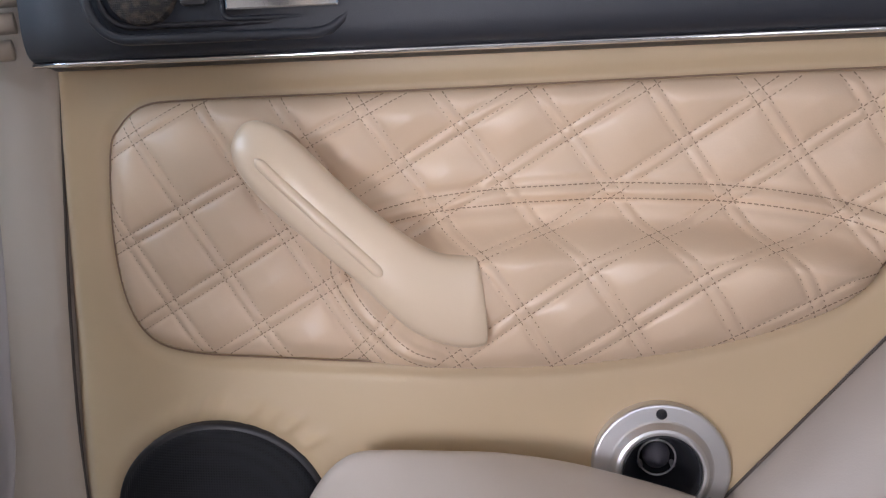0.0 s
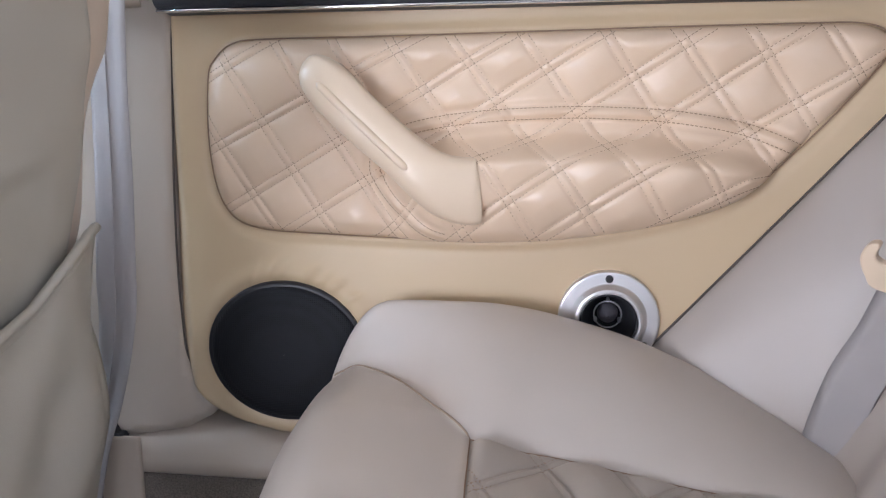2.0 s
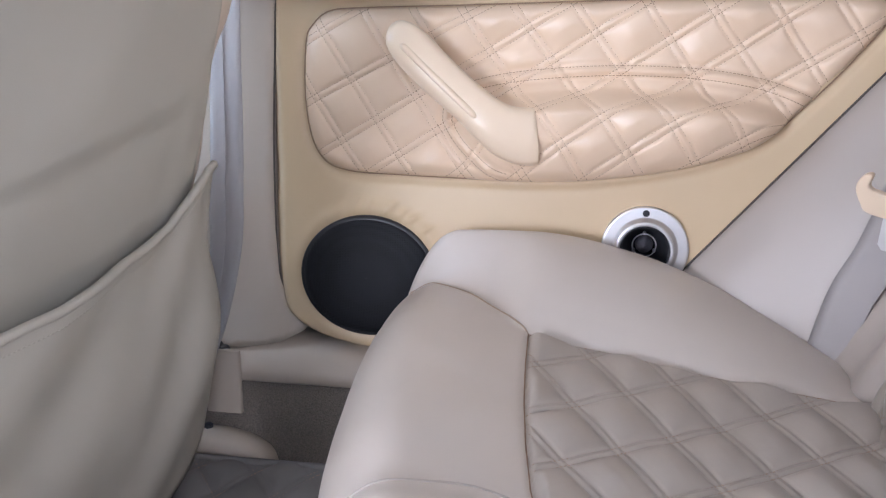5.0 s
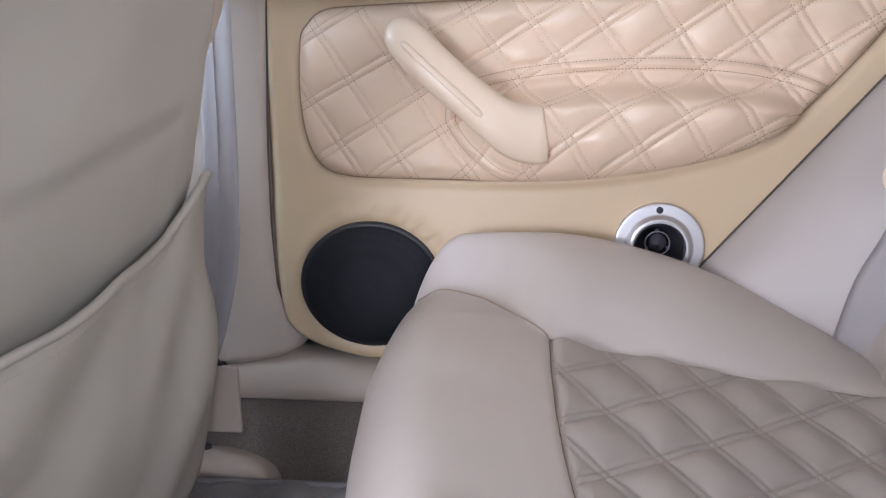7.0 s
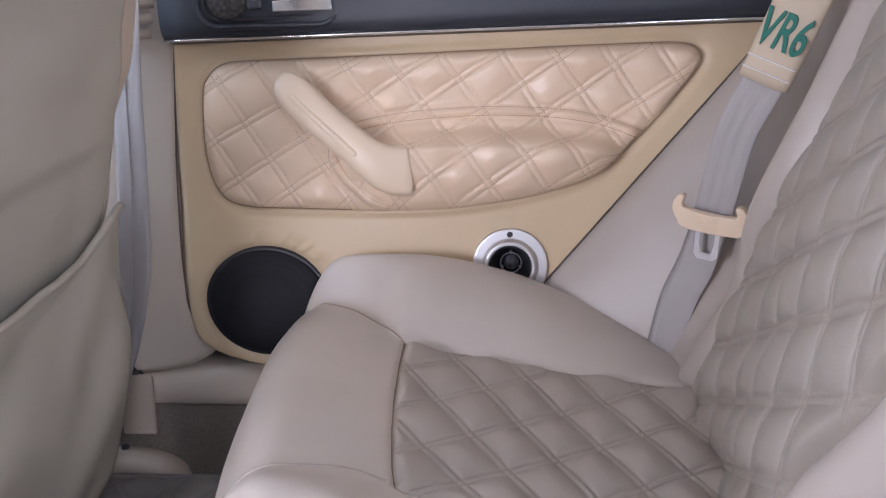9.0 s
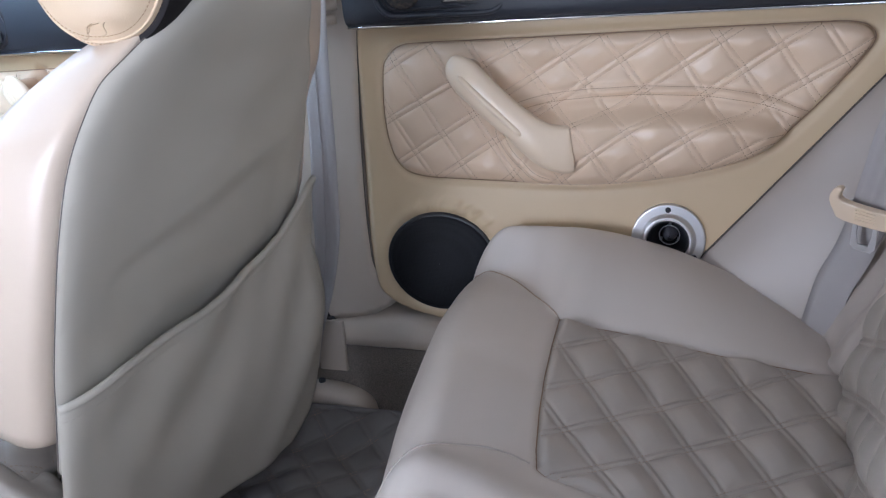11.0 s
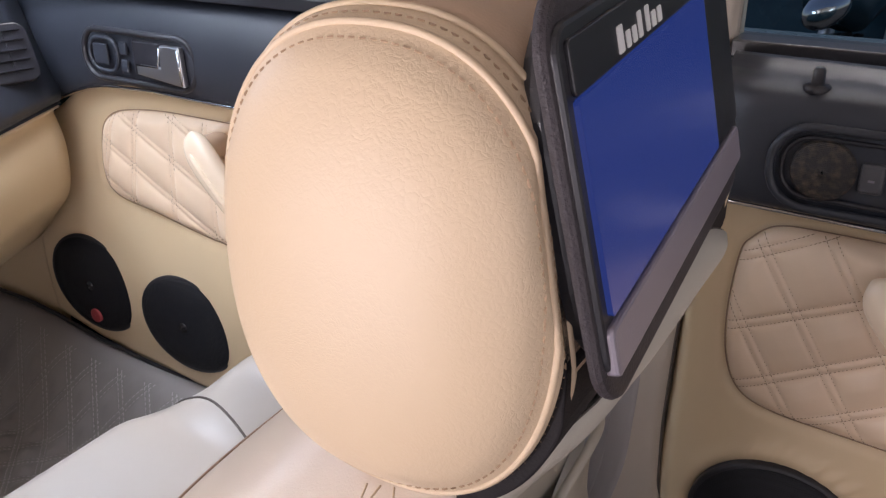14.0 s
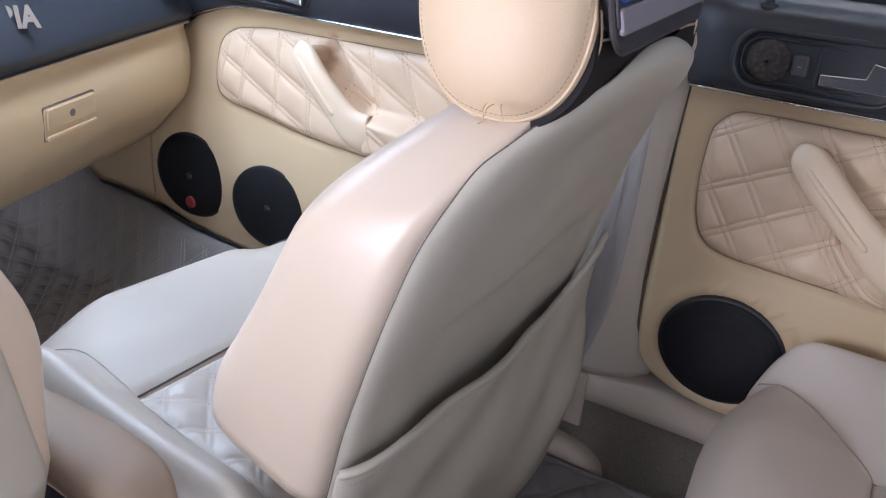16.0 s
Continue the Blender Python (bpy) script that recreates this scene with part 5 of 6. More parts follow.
def build_monitor():
    """The headrest screen: black textured surround, grey inner frame, dark header and a blue picture."""
    mon = thing("headrest_monitor", "black framed headrest screen showing plain blue", "screen")
    tilt = Matrix.Translation((-0.228, 0.106, 0.908)) @ pose(0, 0, 0, 4, -12, 2.5)

    def slab(name, y0, y1, z0, z1, r, x0, x1, mat, parent, label="", bevel=0.002):
        return prism(name, [(a, b) for a, b in rounded(y0, z0, y1, z1, r)], "x", x0, x1, mat, parent, label, bevel, tilt)
    ring = [(x, z) for x, z in oval(0.0955, 0.1205, 2.35, 120) if x > -0.292 and z < 0.985]
    ring.sort(key=lambda p: math.atan2(p[1] - 0.906, p[0] + 0.331))
    inner = [(-0.331 + (x + 0.331) * 0.84 - 0.004, 0.906 + (z - 0.906) * 0.93) for x, z in ring[::-1]]
    prism("housing", ring + inner, "y", HR_L - 0.0085, HR_R + 0.0085, HOUSING, mon, "black plastic housing round the back of the headrest", 0.0012)
    slab("rear_shell", 0.002, 0.262, -0.040, 0.118, 0.050, -0.024, -0.008, BLACK, mon, "black plastic shell", 0.006)
    slab("surround", -0.0075, 0.274, -0.045, 0.128, 0.026, -0.009, -0.002, SURROUND, mon, "dark textured plastic surround", 0.003)
    slab("inner_frame", -0.005, 0.268, -0.028, 0.116, 0.012, -0.006, 0.0005, BLACK, mon, "black inner frame", 0.002)
    slab("lower_bar", -0.003, 0.258, -0.026, -0.0035, 0.004, -0.004, 0.0036, SILVER, mon, "satin silver lower bar", 0.0018)
    slab("header", 0.002, 0.205, 0.089, 0.110, 0.003, 0.0, 0.0024, BLACK, mon, "black header strip", 0.0006)
    slab("side_strip", 0.207, 0.262, 0.0, 0.110, 0.004, 0.0, 0.0026, BLACK, mon, "black side strip", 0.0006)
    slab("screen", 0.002, 0.205, 0.0, 0.088, 0.002, 0.0, 0.0030, SCREEN, mon, "lit blue screen", 0.0)
    for a, w, h in ((0.055, 0.009, 0.016), (0.066, 0.007, 0.010), (0.075, 0.007, 0.010), (0.084, 0.007, 0.016), (0.096, 0.007, 0.016), (0.105, 0.008, 0.010), (0.115, 0.008, 0.010)):
        slab("logo_bar", a, a + w * 0.8, 0.0915, 0.0915 + h * 0.7, 0.001, 0.0015, 0.0029, WHITEP, mon, bevel=0)


seat = thing("front_passenger_seat", "beige leather front passenger seat with a slack map pocket", "car seat", "front seats")
build_front_backrest(0.304, 0.0, seat)
build_front_cushion(0.318, 0.0, seat)
build_headrest()
build_monitor()

seat = thing("driver_seat", "beige leather driver seat pushed forward", "car seat", "front seats")
before = set(seat.children_recursive)
build_front_backrest(-0.432, -0.215, seat, False)
for ob in set(seat.children_recursive) - before:
    for v in ob.data.vertices:
        v.co.x -= 0.80 * max(v.co.z - 0.40, 0)
build_front_cushion(-0.415, -0.215, seat)


def build_armrest():
    arm = thing("centre_console", "dark centre console with a tan leather armrest", "console")
    c = spline([(-0.88, -0.080, 0.350), (-0.865, -0.080, 0.354), (-0.82, -0.080, 0.356), (-0.70, -0.080, 0.356), (-0.62, -0.085, 0.352), (-0.575, -0.085, 0.340)], 30)
    hv = spline([(0.02, 0.012), (0.038, 0.024), (0.046, 0.028), (0.048, 0.030), (0.045, 0.028), (0.024, 0.016)], 30)
    sweep("armrest", c, hv, ARMREST, arm, "brown leather armrest", sides=24, up=(0, 0, 1), power=3)
    block("stalk", (-0.84, -0.10, 0.20), (-0.76, -0.05, 0.345), DARK, arm, bevel=0.01)
    block("console_body", (-1.35, -0.13, 0.04), (-0.42, -0.02, 0.24), DARK, arm, "dark plastic tunnel console", bevel=0.02)


build_armrest()


# ---- front door ----
FQUILT = spline([(-1.376, 0.595), (-1.362, 0.655), (-1.330, 0.685), (-1.28, 0.699), (-1.20, 0.708), (-1.10, 0.711), (-0.95, 0.714), (-0.70, 0.718), (-0.62, 0.69), (-0.66, 0.62), (-0.78, 0.53), (-0.88, 0.502), (-0.98, 0.500), (-1.12, 0.507), (-1.25, 0.524), (-1.335, 0.533), (-1.370, 0.553)], 120, True)
F_LINES = [
    lines_through([(x, 0.70, x - 0.055 + 0.02 * k, 0.535) for k, x in enumerate((-1.320, -1.262, -1.178, -1.100, -1.02, -0.94, -0.86, -0.78, -0.70))]),
    lines_through([(-1.36, z, -1.16, z - 0.095) for z in (0.50, 0.565, 0.64, 0.715, 0.79, 0.865, 0.94, 1.015)]),
]


def hollow(x, z):
    """Depth of the finger hollow behind the front pull handle."""
    along = ((x + 1.105) * 0.743 - (z - 0.700) * 0.669) / 0.222
    off = (x + 1.105) * 0.669 + (z - 0.700) * 0.743
    return 0.034 * step(along, 0.08, 0.26) * (1 - step(along, 0.80, 0.98)) * step(off, -0.012, 0.014) * (1 - step(off, 0.040, 0.062))


def front_base(x, z):
    d = inside_distance(FQUILT, x, z)
    groove = 0.004 * np.exp(-((d + 0.004) / 0.006) ** 2)
    low = 0.012 * np.sin(np.clip((z - 0.20) / 0.32, 0, 1) * np.pi)
    return x, door_y(x) + 0.001 + groove - low + 1.4 * hollow(x, z) + 0.02 * step(x, -0.60, -0.545), z


def front_quilt(x, z):
    d = inside_distance(FQUILT, x, z)
    pad = 0.010 * (1 - np.exp(-np.clip(d, 0, 1) / 0.009)) - 0.006 * (d < 0.0005)
    bulge = 0.052 * step(0.606 - z, 0, 0.03) * step(x, -0.945, -0.90) * step(d, 0, 0.03)
    return x, door_y(x) + 0.001 + hollow(x, z) - pad - bulge - quilt_height(x, z, F_LINES, 0.0048, 0.0085, 0.011) * step(d, 0, 0.02), z


def build_front_door():
    door = thing("door_2", "tan vinyl front car door with a quilted cream inset, closed", "car door", kind="structure")
    edge = [(-1.60, 0.238), (-1.47, 0.213), (-1.36, 0.203), (-1.2, 0.198), (-0.60, 0.198), (-0.555, 0.26), (-0.545, 0.745), (-1.02, 0.743), (-1.20, 0.745), (-1.33, 0.737), (-1.39, 0.722), (-1.43, 0.705), (-1.60, 0.60)]
    sheet("door_panel", edge, 0.007, front_base, (0, 0.03, 0), VINYL, door, "smooth tan vinyl door panel")
    q = sheet("quilted_inset", FQUILT, 0.0028, front_quilt, (0, 0.02, 0), QUILT, door, "cream leather inset with diamond quilting")
    stitches("stitching", F_LINES, 0.0048, FQUILT, front_quilt, (0, -1, 0), THREAD, q, pitch=0.007, size=0.005)
    seam = spline(FQUILT, 160, True)
    tube("edge_seam", [(x, float(door_y(x)) - 0.0002, z) for x, z in seam], 0.0009, THREAD, q, "brown seam about the inset", sides=6, closed=True)
    build_pull(door, (-0.945, 0.050, -0.010))
    prof = spline([(0.755, 0.747), (0.742, 0.754), (0.736, 0.775), (0.734, 0.80), (0.738, 0.835), (0.75, 0.865), (0.77, 0.882), (0.80, 0.888), (0.82, 0.79), (0.79, 0.747)], 40, True)
    rings = []
    for x in np.linspace(-1.75, -0.545, 30):
        lean = -0.058 * (x + 1.2)
        drop = float(np.interp(x, [-1.75, -1.45, -1.39, -1.33, -1.25, -0.5], [-0.10, -0.048, -0.028, -0.011, -0.002, 0.0]))
        rings.append([(x, y - 0.008 + lean, z + drop * (1 if z < 0.80 else 0.25)) for y, z in prof])
    loft("upper_panel", rings, DARK, door, "dark textured upper door panel")
    xs = np.linspace(-1.44, -0.545, 40)
    zz = np.interp(xs, [-1.44, -1.40, -1.35, -1.30, -1.20, -1.02, -0.54], [0.700, 0.716, 0.731, 0.740, 0.746, 0.746, 0.749])
    sweep("chrome_strip", np.stack([xs, 0.7355 - 0.058 * (xs + 1.2), zz], 1), [(0.003, 0.003)] * 40, CHROME, door, "thin bright chrome strip", 8)
    pod = made("release_pod", [(0, 0, 0)], [], DARK, door, "dark oval surround with switches and chrome lever")
    x0, x1, z0, z1, y = -1.318, -1.078, 0.760, 0.836, 0.7235
    tube("pod_rim", [(a, y, b) for a, b in rounded(x0, z0, x1, z1, 0.034, 8)], 0.005, BLACK, pod, closed=True)
    tube("switch_ring", [(a, y - 0.001, b) for a, b in rounded(x0 + 0.014, z0 + 0.012, x0 + 0.078, z1 - 0.012, 0.025, 8)], 0.0035, DARK, pod, closed=True)
    block("window_switch", (x0 + 0.024, y - 0.004, z0 + 0.022), (x0 + 0.056, y, z1 - 0.022), DARK, pod, "dark window switch", 0.004)
    for k in range(2):
        block("lock_switch", (x0 + 0.084, y - 0.0045, z0 + 0.014 + 0.027 * k), (x0 + 0.100, y, z0 + 0.034 + 0.027 * k), DARK, pod, "dark lock switch", 0.003)
    lever_seat = block("lever_recess", (x0 + 0.110, y - 0.002, z0 + 0.014), (x1 - 0.018, y + 0.02, z1 - 0.010), BLACK, pod, "deep black lever recess", 0.003)
    prism("release_lever", [(x0 + 0.130, z0 + 0.018), (x1 - 0.014, z0 + 0.008), (x1 - 0.018, z1 - 0.010), (x1 - 0.058, z1 - 0.010), (x1 - 0.060, z0 + 0.032), (x0 + 0.130, z0 + 0.032)], "y", y - 0.014, y - 0.004, STEEL, lever_seat, "satin release lever", 0.002)
    sweep("bright_edge", [(x1 - 0.021, y - 0.0145, z1 - 0.014), (x1 - 0.0175, y - 0.0145, z0 + 0.011)], [(0.0022, 0.0016)] * 2, CHROME, lever_seat, "chrome edge of the lever", 8)
    sweep("bright_edge", [(x0 + 0.131, y - 0.0145, z0 + 0.0325), (x1 - 0.064, y - 0.0145, z0 + 0.0325), (x1 - 0.057, y - 0.0145, z1 - 0.014)], [(0.0016, 0.0014)] * 3, CHROME, lever_seat, "chrome edge of the lever", 8)


build_front_door()
build_speaker((-1.451, 0.768, 0.338), 0.121, 0.099, "round black mesh front door speaker with a red badge", "door speakers", True, True)
build_speaker((-1.195, 0.753, 0.327), 0.115, 0.092, "round black mesh front door speaker", "door speakers", cap=True)


# ---- dashboard ----
def dash_edge(y):
    return -1.44 + (0.76 - y) * 0.32, 0.700 - (0.76 - y) * 0.073


def dash_ring(y, prof):
    ex, ez = dash_edge(y)
    return [(ex + a, y, ez + b) for a, b in prof]


def build_dash():
    dash = thing("dashboard", "dark dashboard over a beige glove box", "dashboard")
    up = spline([(0.004, 0.000), (0.012, 0.012), (0.008, 0.03), (-0.030, 0.100), (-0.060, 0.165), (-0.085, 0.195), (-0.16, 0.22), (-0.5, 0.25), (-0.55, 0.1), (-0.3, 0.0), (-0.02, -0.004)], 44, True)
    loft("dash_top", [dash_ring(y, up) for y in np.linspace(-0.70, 0.742, 30)], DARK, dash, "dark upper dash")
    lowp = spline([(-0.018, -0.004), (-0.010, -0.018), (0.004, -0.05), (0.010, -0.085), (0.006, -0.13), (-0.010, -0.170), (-0.055, -0.215), (-0.10, -0.26), (-0.16, -0.300), (-0.23, -0.32), (-0.40, -0.32), (-0.40, -0.02)], 44, True)
    ys = np.linspace(0.0, 0.735, 24)
    loft("glove_box", [dash_ring(y, lowp) for y in ys], VINYL, dash, "tan glove box and lower dash")
    loft("lower_dash", [dash_ring(y, lowp) for y in np.linspace(-0.70, -0.004, 10)], DARK, dash, "dark lower dash")
    # glove box latch
    m = Matrix.Translation((-1.299, 0.346, 0.570)) @ pose(0, 0, 0, 4, 3, 17.7)
    # Dark plate behind the frame shows as the recess's shadow line.
    latch = prism("glove_latch", rounded(-0.0705, -0.0310, 0.0705, 0.0300, 0.005), "x", -0.020, 0.0016, SEAM, dash, "tan glove box latch on a dark plate for its shadow outline", 0.001, m)
    prism("latch_frame", rounded(-0.0690, -0.0295, 0.0690, 0.0270, 0.005), "x", -0.010, 0.0030, VINYL, latch, bevel=0.001, matrix=m)
    prism("latch_paddle", rounded(-0.0640, -0.0120, 0.0640, 0.0255, 0.004), "x", 0.0025, 0.0062, VINYL, latch, bevel=0.0018, matrix=m)
    prism("latch_lip", rounded(-0.0665, -0.0290, 0.0665, -0.0205, 0.003), "x", 0.0028, 0.0085, VINYL, latch, bevel=0.002, matrix=m)
    disc = [(0.0065 * math.cos(a), 0.006 + 0.0065 * math.sin(a)) for a in np.linspace(0, 2 * np.pi, 20, endpoint=False)]
    prism("latch_lock", disc, "x", 0.0060, 0.0076, GREYFRAME, latch, "small grey lock", matrix=m)
    # side vent
    ex, ez = dash_edge(0.66)
    v = Matrix.Translation((ex - 0.024, 0.640, ez + 0.098)) @ pose(0, 0, 0, 0, -26, -12)
    vent = prism("side_vent", rounded(-0.085, -0.048, 0.062, 0.048, 0.018), "x", -0.004, 0.010, BLACK, dash, "black side air vent", 0.003, v)
    for k in range(5):
        prism("vent_slat", [(-0.078, -0.030 + k * 0.016), (0.050, -0.030 + k * 0.016), (0.050, -0.026 + k * 0.016), (-0.078, -0.026 + k * 0.016)], "x", 0.006, 0.0150, BLACK, vent, matrix=v)
    for k in range(3):
        prism("vent_vane", [(-0.050 + k * 0.036, -0.034), (-0.047 + k * 0.036, -0.034), (-0.047 + k * 0.036, 0.040), (-0.050 + k * 0.036, 0.040)], "x", 0.006, 0.0125, BLACK, vent, matrix=v)
    # raised chrome letters
    ex, ez = dash_edge(0.27)
    t = Matrix.Translation((ex - 0.010, 0.262, ez + 0.076)) @ Matrix(((0.231, -0.42, 0.86, 0), (0.735, 0.10, -0.28, 0), (0.023, 0.90, 0.43, 0), (0, 0, 0, 1)))
    text_on("dash_letters", "BIA", 0.050, t, CHROME, dash, 0.003, 0.0022)
    foot = thing("wall_1", "dark footwell bulkhead under the dashboard", "wall", kind="structure")
    block("bulkhead", (-2.15, -0.80, 0.0), (-2.03, 0.80, 0.95), CARPET, foot, bevel=0)
    kick = thing("wall_2", "beige footwell side trim", "wall", kind="structure")
    block("kick_panel", (-2.05, 0.7835, 0.04), (-1.60, 0.83, 0.66), VINYL, kick, bevel=0.002)


build_dash()


# ---- shell of the car ----
def build_shell():
    roof = thing("ceiling", "light cloth headliner of the car", "ceiling", kind="structure")
    prof = [(-1.12, 1.235), (-0.6, 1.31), (0.0, 1.325), (0.6, 1.30), (0.95, 1.25), (0.95, 1.29), (0.6, 1.34), (0.0, 1.365), (-0.6, 1.35), (-1.12, 1.275)]
    loft("headliner", [[(x, y, z - 0.03 * (y / 0.7) ** 4) for x, z in prof] for y in np.linspace(-0.72, 0.72, 12)], HEADLINER, roof)
    right = thing("wall_3", "right side of the car body with window frames", "wall", kind="structure")
    block("right_outer", (-2.2, 0.80, 0.0), (1.4, 0.86, 0.90), BLUEPAINT, right, bevel=0)
    for x0, x1, lab in ((-0.545, -0.33, "pillar"), (0.62, 0.95, "pillar")):
        block(lab, (x0, 0.745, 0.86), (x1, 0.80, 1.27), TRIM, right, bevel=0.01)
    block("roof_rail", (-1.1, 0.70, 1.22), (0.95, 0.80, 1.30), TRIM, right, bevel=0.01)
    for k, (x0, x1) in enumerate(((-1.55, -0.55), (-0.33, 0.62))):
        win = thing("window_%d" % (k + 1), "clear side window of the car", "window", kind="structure")
        pane = block("pane", (x0, 0.768, 0.88), (x1, 0.772, 1.24), GLASS, win, bevel=0)
        pane.visible_shadow = False
        block("window_seal", (x0, 0.735, 0.890), (x1, 0.790, 0.908), BLACK, win, "black rubber seal", 0.002)
    left = thing("wall_4", "left side of the car body with its doors open", "wall", kind="structure")
    block("left_outer", (-2.2, -0.90, 0.0), (-1.45, -0.84, 0.90), TRIM, left, bevel=0)
    block("left_sill", (-1.45, -0.90, 0.0), (0.98, -0.80, 0.20), TRIM, left, bevel=0.01)
    block("left_pillar", (-0.62, -0.86, 0.0), (-0.40, -0.80, 1.27), TRIM, left, bevel=0.01)
    block("left_rear", (0.98, -0.90, 0.0), (1.4, -0.84, 1.27), TRIM, left, bevel=0)
    block("left_rail", (-1.1, -0.84, 1.22), (0.95, -0.72, 1.30), TRIM, left, bevel=0.01)
    rear = thing("wall_5", "rear wall of the car cabin", "wall", kind="structure")
    block("rear_wall", (1.30, -0.86, 0.0), (1.38, 0.86, 0.95), TRIM, rear, bevel=0)
    for k, (x0, z0, x1, z1) in enumerate(((-2.10, 0.93, -1.11, 1.25), (0.94, 1.25, 1.36, 0.93))):
        win = thing("window_%d" % (k + 3), "clear sloping glass pane of the car", "window", kind="structure")
        pane = prism("pane", [(x0, z0), (x1, z1), (x1, z1 + 0.006), (x0, z0 + 0.006)], "y", -0.72, 0.72, GLASS, win)
        pane.visible_shadow = False
    ground = thing("ground", "grey asphalt ground outside", "ground", kind="structure")
    block("asphalt", (-60, -60, -0.34), (60, 60, -0.30), GROUND, ground, bevel=0)


build_shell()


# ---- outside ----
def build_parked_car():
    """A car parked beyond the right side, in the shade."""
    car = thing("parked_car", "dark blue parked car beyond the side window", "car")
    side = [(-3.1, 0.10), (-3.16, 0.30), (-3.10, 0.52), (-2.7, 0.66), (-2.0, 0.72), (-1.5, 0.76), (1.0, 0.80), (1.25, 0.72), (1.32, 0.45), (1.26, 0.12), (0.9, -0.02), (-2.8, -0.02)]
    side = spline(side, 60, True)
    rings = []
    for t in np.linspace(-1, 1, 15):
        k = 1 - 0.06 * t ** 4
        rings.append([(-0.9 + (x + 0.9) * k, 3.45 + 0.85 * t, 0.38 + (z - 0.38) * (1 - 0.20 * abs(t) ** 5)) for x, z in side])
    loft("body", rings, BLUEPAINT, car)
    roof = spline([(-1.75, 0.74), (-1.05, 1.12), (-0.4, 1.20), (0.35, 1.17), (1.0, 0.78), (0.6, 0.70), (-1.2, 0.70)], 40, True)
    loft("cabin", [[(x, 3.45 + 0.70 * t * (1 - 0.22 * max(z - 0.75, 0) / 0.45), z) for x, z in roof] for t in np.linspace(-1, 1, 9)], BLUEPAINT, car)
    for x0, x1 in ((-1.15, -0.42), (-0.36, 0.42)):
        pane = prism("side_window", [(x0 - 0.22 * (x0 < -1), 0.80), (x1, 0.80), (x1 - 0.06 * (x1 > 0.3), 1.08), (x0 + 0.05, 1.08)], "y", 2.735, 2.76, BLACK, car, "dark side window", 0.004)
    for wx in (-2.25, 0.45):
        tyre = disc_profile("wheel", (wx, 2.62, 0.0), [(0.30, -0.18), (0.31, -0.02), (0.295, 0.005), (0.22, 0.012), (0.205, 0.0)], RUBBER, car, "black tyre", 40)
        disc_profile("rim", (wx, 2.615, 0.0), [(0.205, -0.02), (0.20, 0.004), (0.17, -0.01), (0.06, 0.0), (0.05, 0.012), (0.005, 0.014)], ALU, tyre, "grey metal rim", 32)


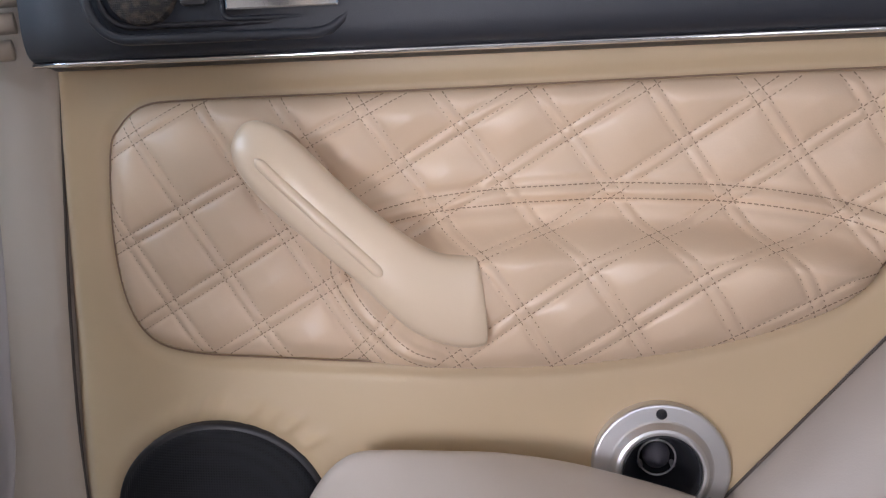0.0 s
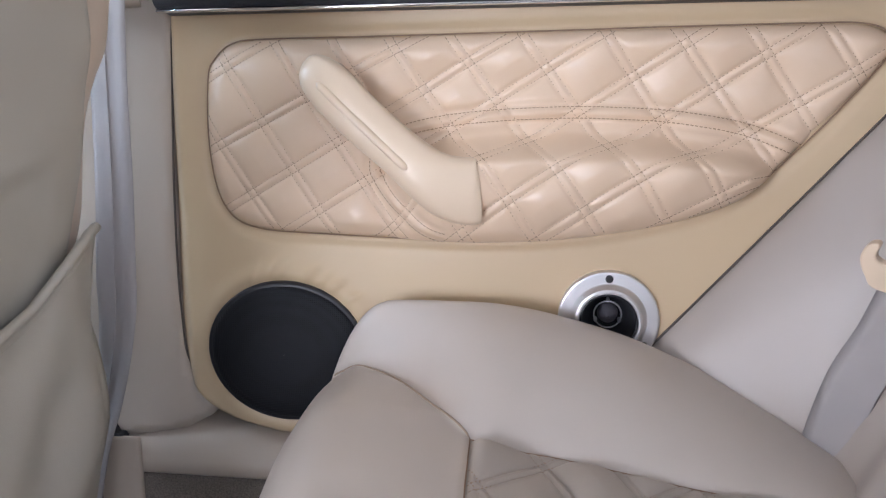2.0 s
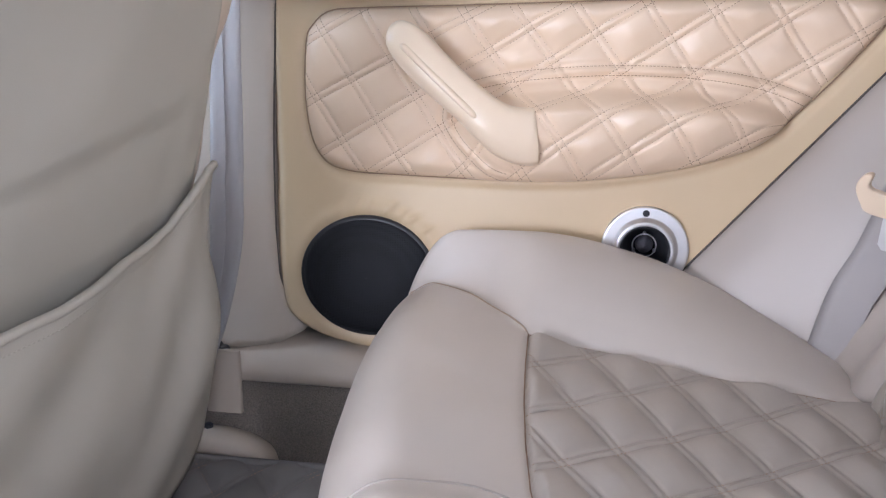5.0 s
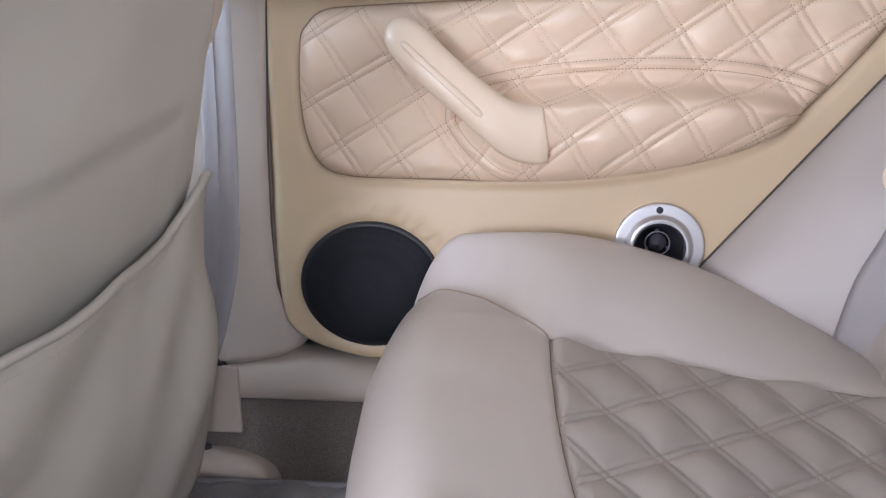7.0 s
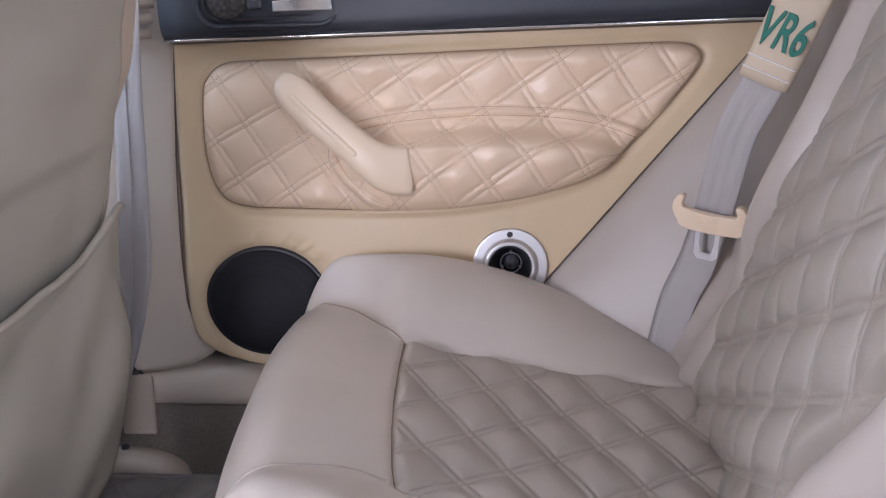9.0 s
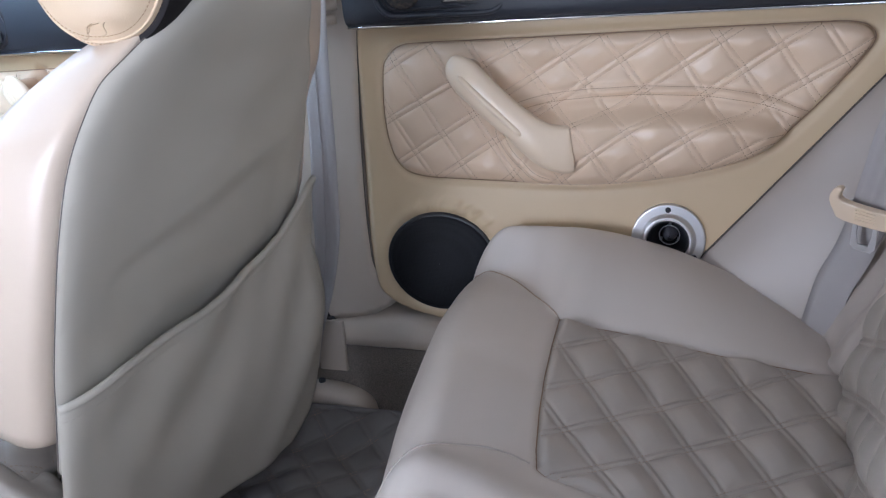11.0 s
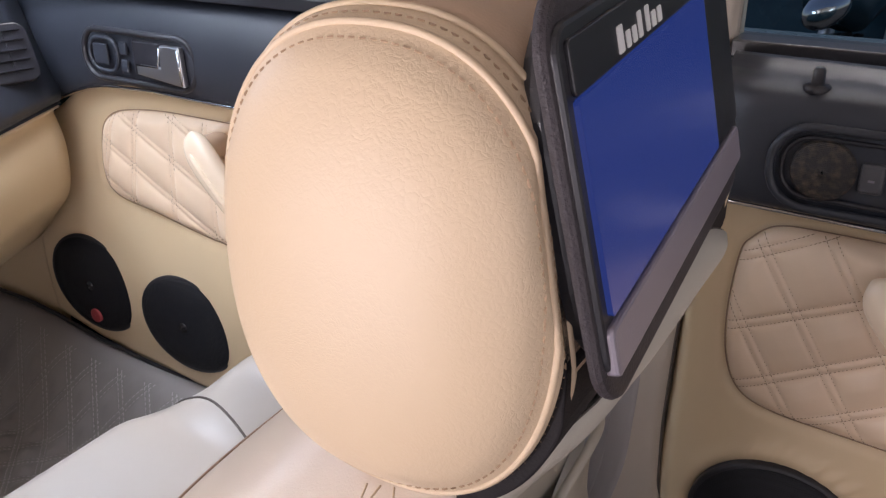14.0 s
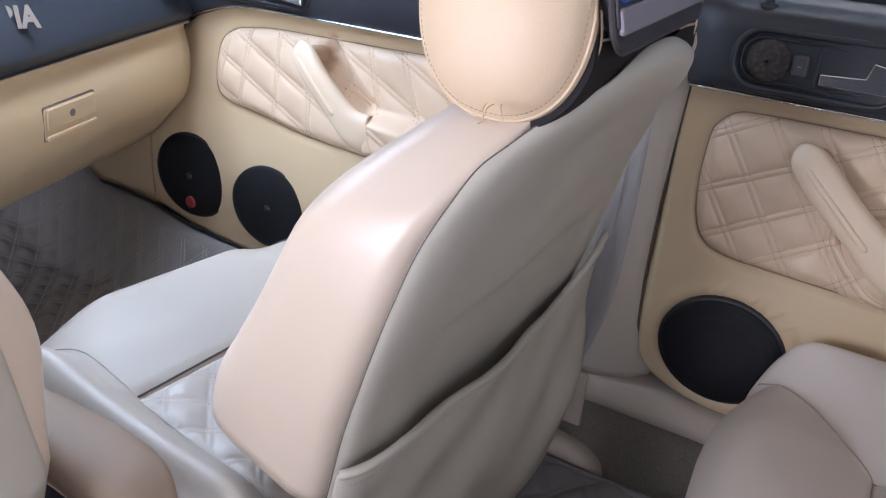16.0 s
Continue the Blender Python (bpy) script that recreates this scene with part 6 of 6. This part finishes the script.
def build_motorbike():
    """Front of a motorbike: treaded tyre, oval lamp, fork and dark fairing."""
    bike = thing("parked_motorbike", "dark motorbike with an oval headlamp and treaded tyre", "motorbike")
    axis = Vector((0.86, -0.45, 0.24)).normalized()
    side = Vector((0, 0, 1)).cross(axis).normalized()
    rise = axis.cross(side)
    hub = np.array((-0.36, 2.16, 0.33))
    ax, sx, sz = np.array(axis), np.array(side), np.array(rise)
    ring = [hub + 0.30 * (math.cos(a) * sx + math.sin(a) * sz) for a in np.linspace(0, 2 * np.pi, 64, endpoint=False)]
    verts, faces = [], []
    for a in np.linspace(0, 2 * np.pi, 64, endpoint=False):
        out = math.cos(a) * sx + math.sin(a) * sz
        for b in np.linspace(0, 2 * np.pi, 16, endpoint=False):
            verts.append(hub + out * (0.30 + 0.055 * math.cos(b)) + ax * 0.075 * math.sin(b))
    for i in range(64):
        for j in range(16):
            faces.append((i * 16 + j, i * 16 + (j + 1) % 16, ((i + 1) % 64) * 16 + (j + 1) % 16, ((i + 1) % 64) * 16 + j))
    tyre = made("tyre", verts, faces, RUBBER, bike, "black treaded tyre")
    lug = block("lug", (-0.030, -0.009, -0.006), (0.030, 0.009, 0.006), RUBBER, tyre, bevel=0.002)
    lugs = [lug]
    for i in range(1, 96):
        o = new("lug", lug.data)
        o.parent = tyre
        lugs.append(o)
    for i, o in enumerate(lugs):
        a = 2 * np.pi * (i // 2) / 48
        out, fwd = math.cos(a) * sx + math.sin(a) * sz, -math.sin(a) * sx + math.cos(a) * sz
        sg = 1 if i % 2 else -1
        c = hub + out * 0.350 + ax * 0.033 * sg
        across = (ax + 0.35 * sg * fwd) / np.linalg.norm(ax + 0.35 * sg * fwd)
        along = np.cross(out, across)
        o.matrix_world = Matrix(((across[0], along[0], out[0], c[0]), (across[1], along[1], out[1], c[1]), (across[2], along[2], out[2], c[2]), (0, 0, 0, 1)))
    disc = [hub + 0.02 * k * ax for k in (-2, 2)]
    tube("hub", disc, 0.05, ALU, bike, "grey metal hub", sides=20)
    for k in range(10):
        a = k * 2 * np.pi / 10
        tube("spoke", [hub, hub + 0.245 * (math.cos(a) * sx + math.sin(a) * sz)], 0.006, ALU, bike, sides=6)
    for sg in (-1, 1):
        tube("fork_leg", [hub + ax * 0.095 * sg, hub + ax * 0.095 * sg + np.array((0.02, 0.16, 0.62))], 0.020, ALU, bike, "grey fork leg", sides=12)
    lamp = np.array((-0.405, 2.02, 0.765))
    face = np.array((0.18, -0.93, 0.30))
    face /= np.linalg.norm(face)
    u = np.cross((0, 0, 1), face)
    u /= np.linalg.norm(u)
    v = np.cross(face, u)
    u, v = u * math.cos(0.7) + v * math.sin(0.7), v * math.cos(0.7) - u * math.sin(0.7)
    rings = []
    for r, d in ((0.2, -0.06), (0.75, -0.045), (1.0, -0.01), (1.02, 0.0), (0.97, 0.006), (0.85, 0.014), (0.6, 0.023), (0.3, 0.028), (0.02, 0.029)):
        rings.append([lamp + face * d + u * 0.058 * r * math.cos(a) + v * 0.040 * r * math.sin(a) for a in np.linspace(0, 2 * np.pi, 32, endpoint=False)])
    loft("headlamp", rings, CHROME, bike, "bright oval headlamp")
    f = spline([(-0.40, 2.14, 0.74), (-0.36, 2.30, 0.86), (-0.30, 2.6, 0.90), (-0.20, 3.0, 0.80), (-0.12, 3.35, 0.78)], 24)
    sweep("fairing", f, spline([(0.08, 0.06), (0.13, 0.12), (0.16, 0.15), (0.14, 0.12), (0.08, 0.06)], 24), BLUEPAINT, bike, "dark blue tank and fairing", sides=20)
    tube("handlebar", spline([(-0.78, 2.30, 0.98), (-0.55, 2.22, 0.93), (-0.36, 2.20, 0.90), (-0.17, 2.24, 0.93), (0.05, 2.34, 0.98)], 24), 0.014, BLACK, bike, sides=10)
    back = np.array((0.0, 3.55, 0.0))
    tube("rear_wheel", [back + np.array((0.30 * math.cos(a) * 0.25, 0.30 * math.cos(a), 0.30 * math.sin(a))) for a in np.linspace(0, 2 * np.pi, 40, endpoint=False)], 0.06, RUBBER, bike, "black rear tyre", sides=12, closed=True)


build_parked_car()
build_motorbike()
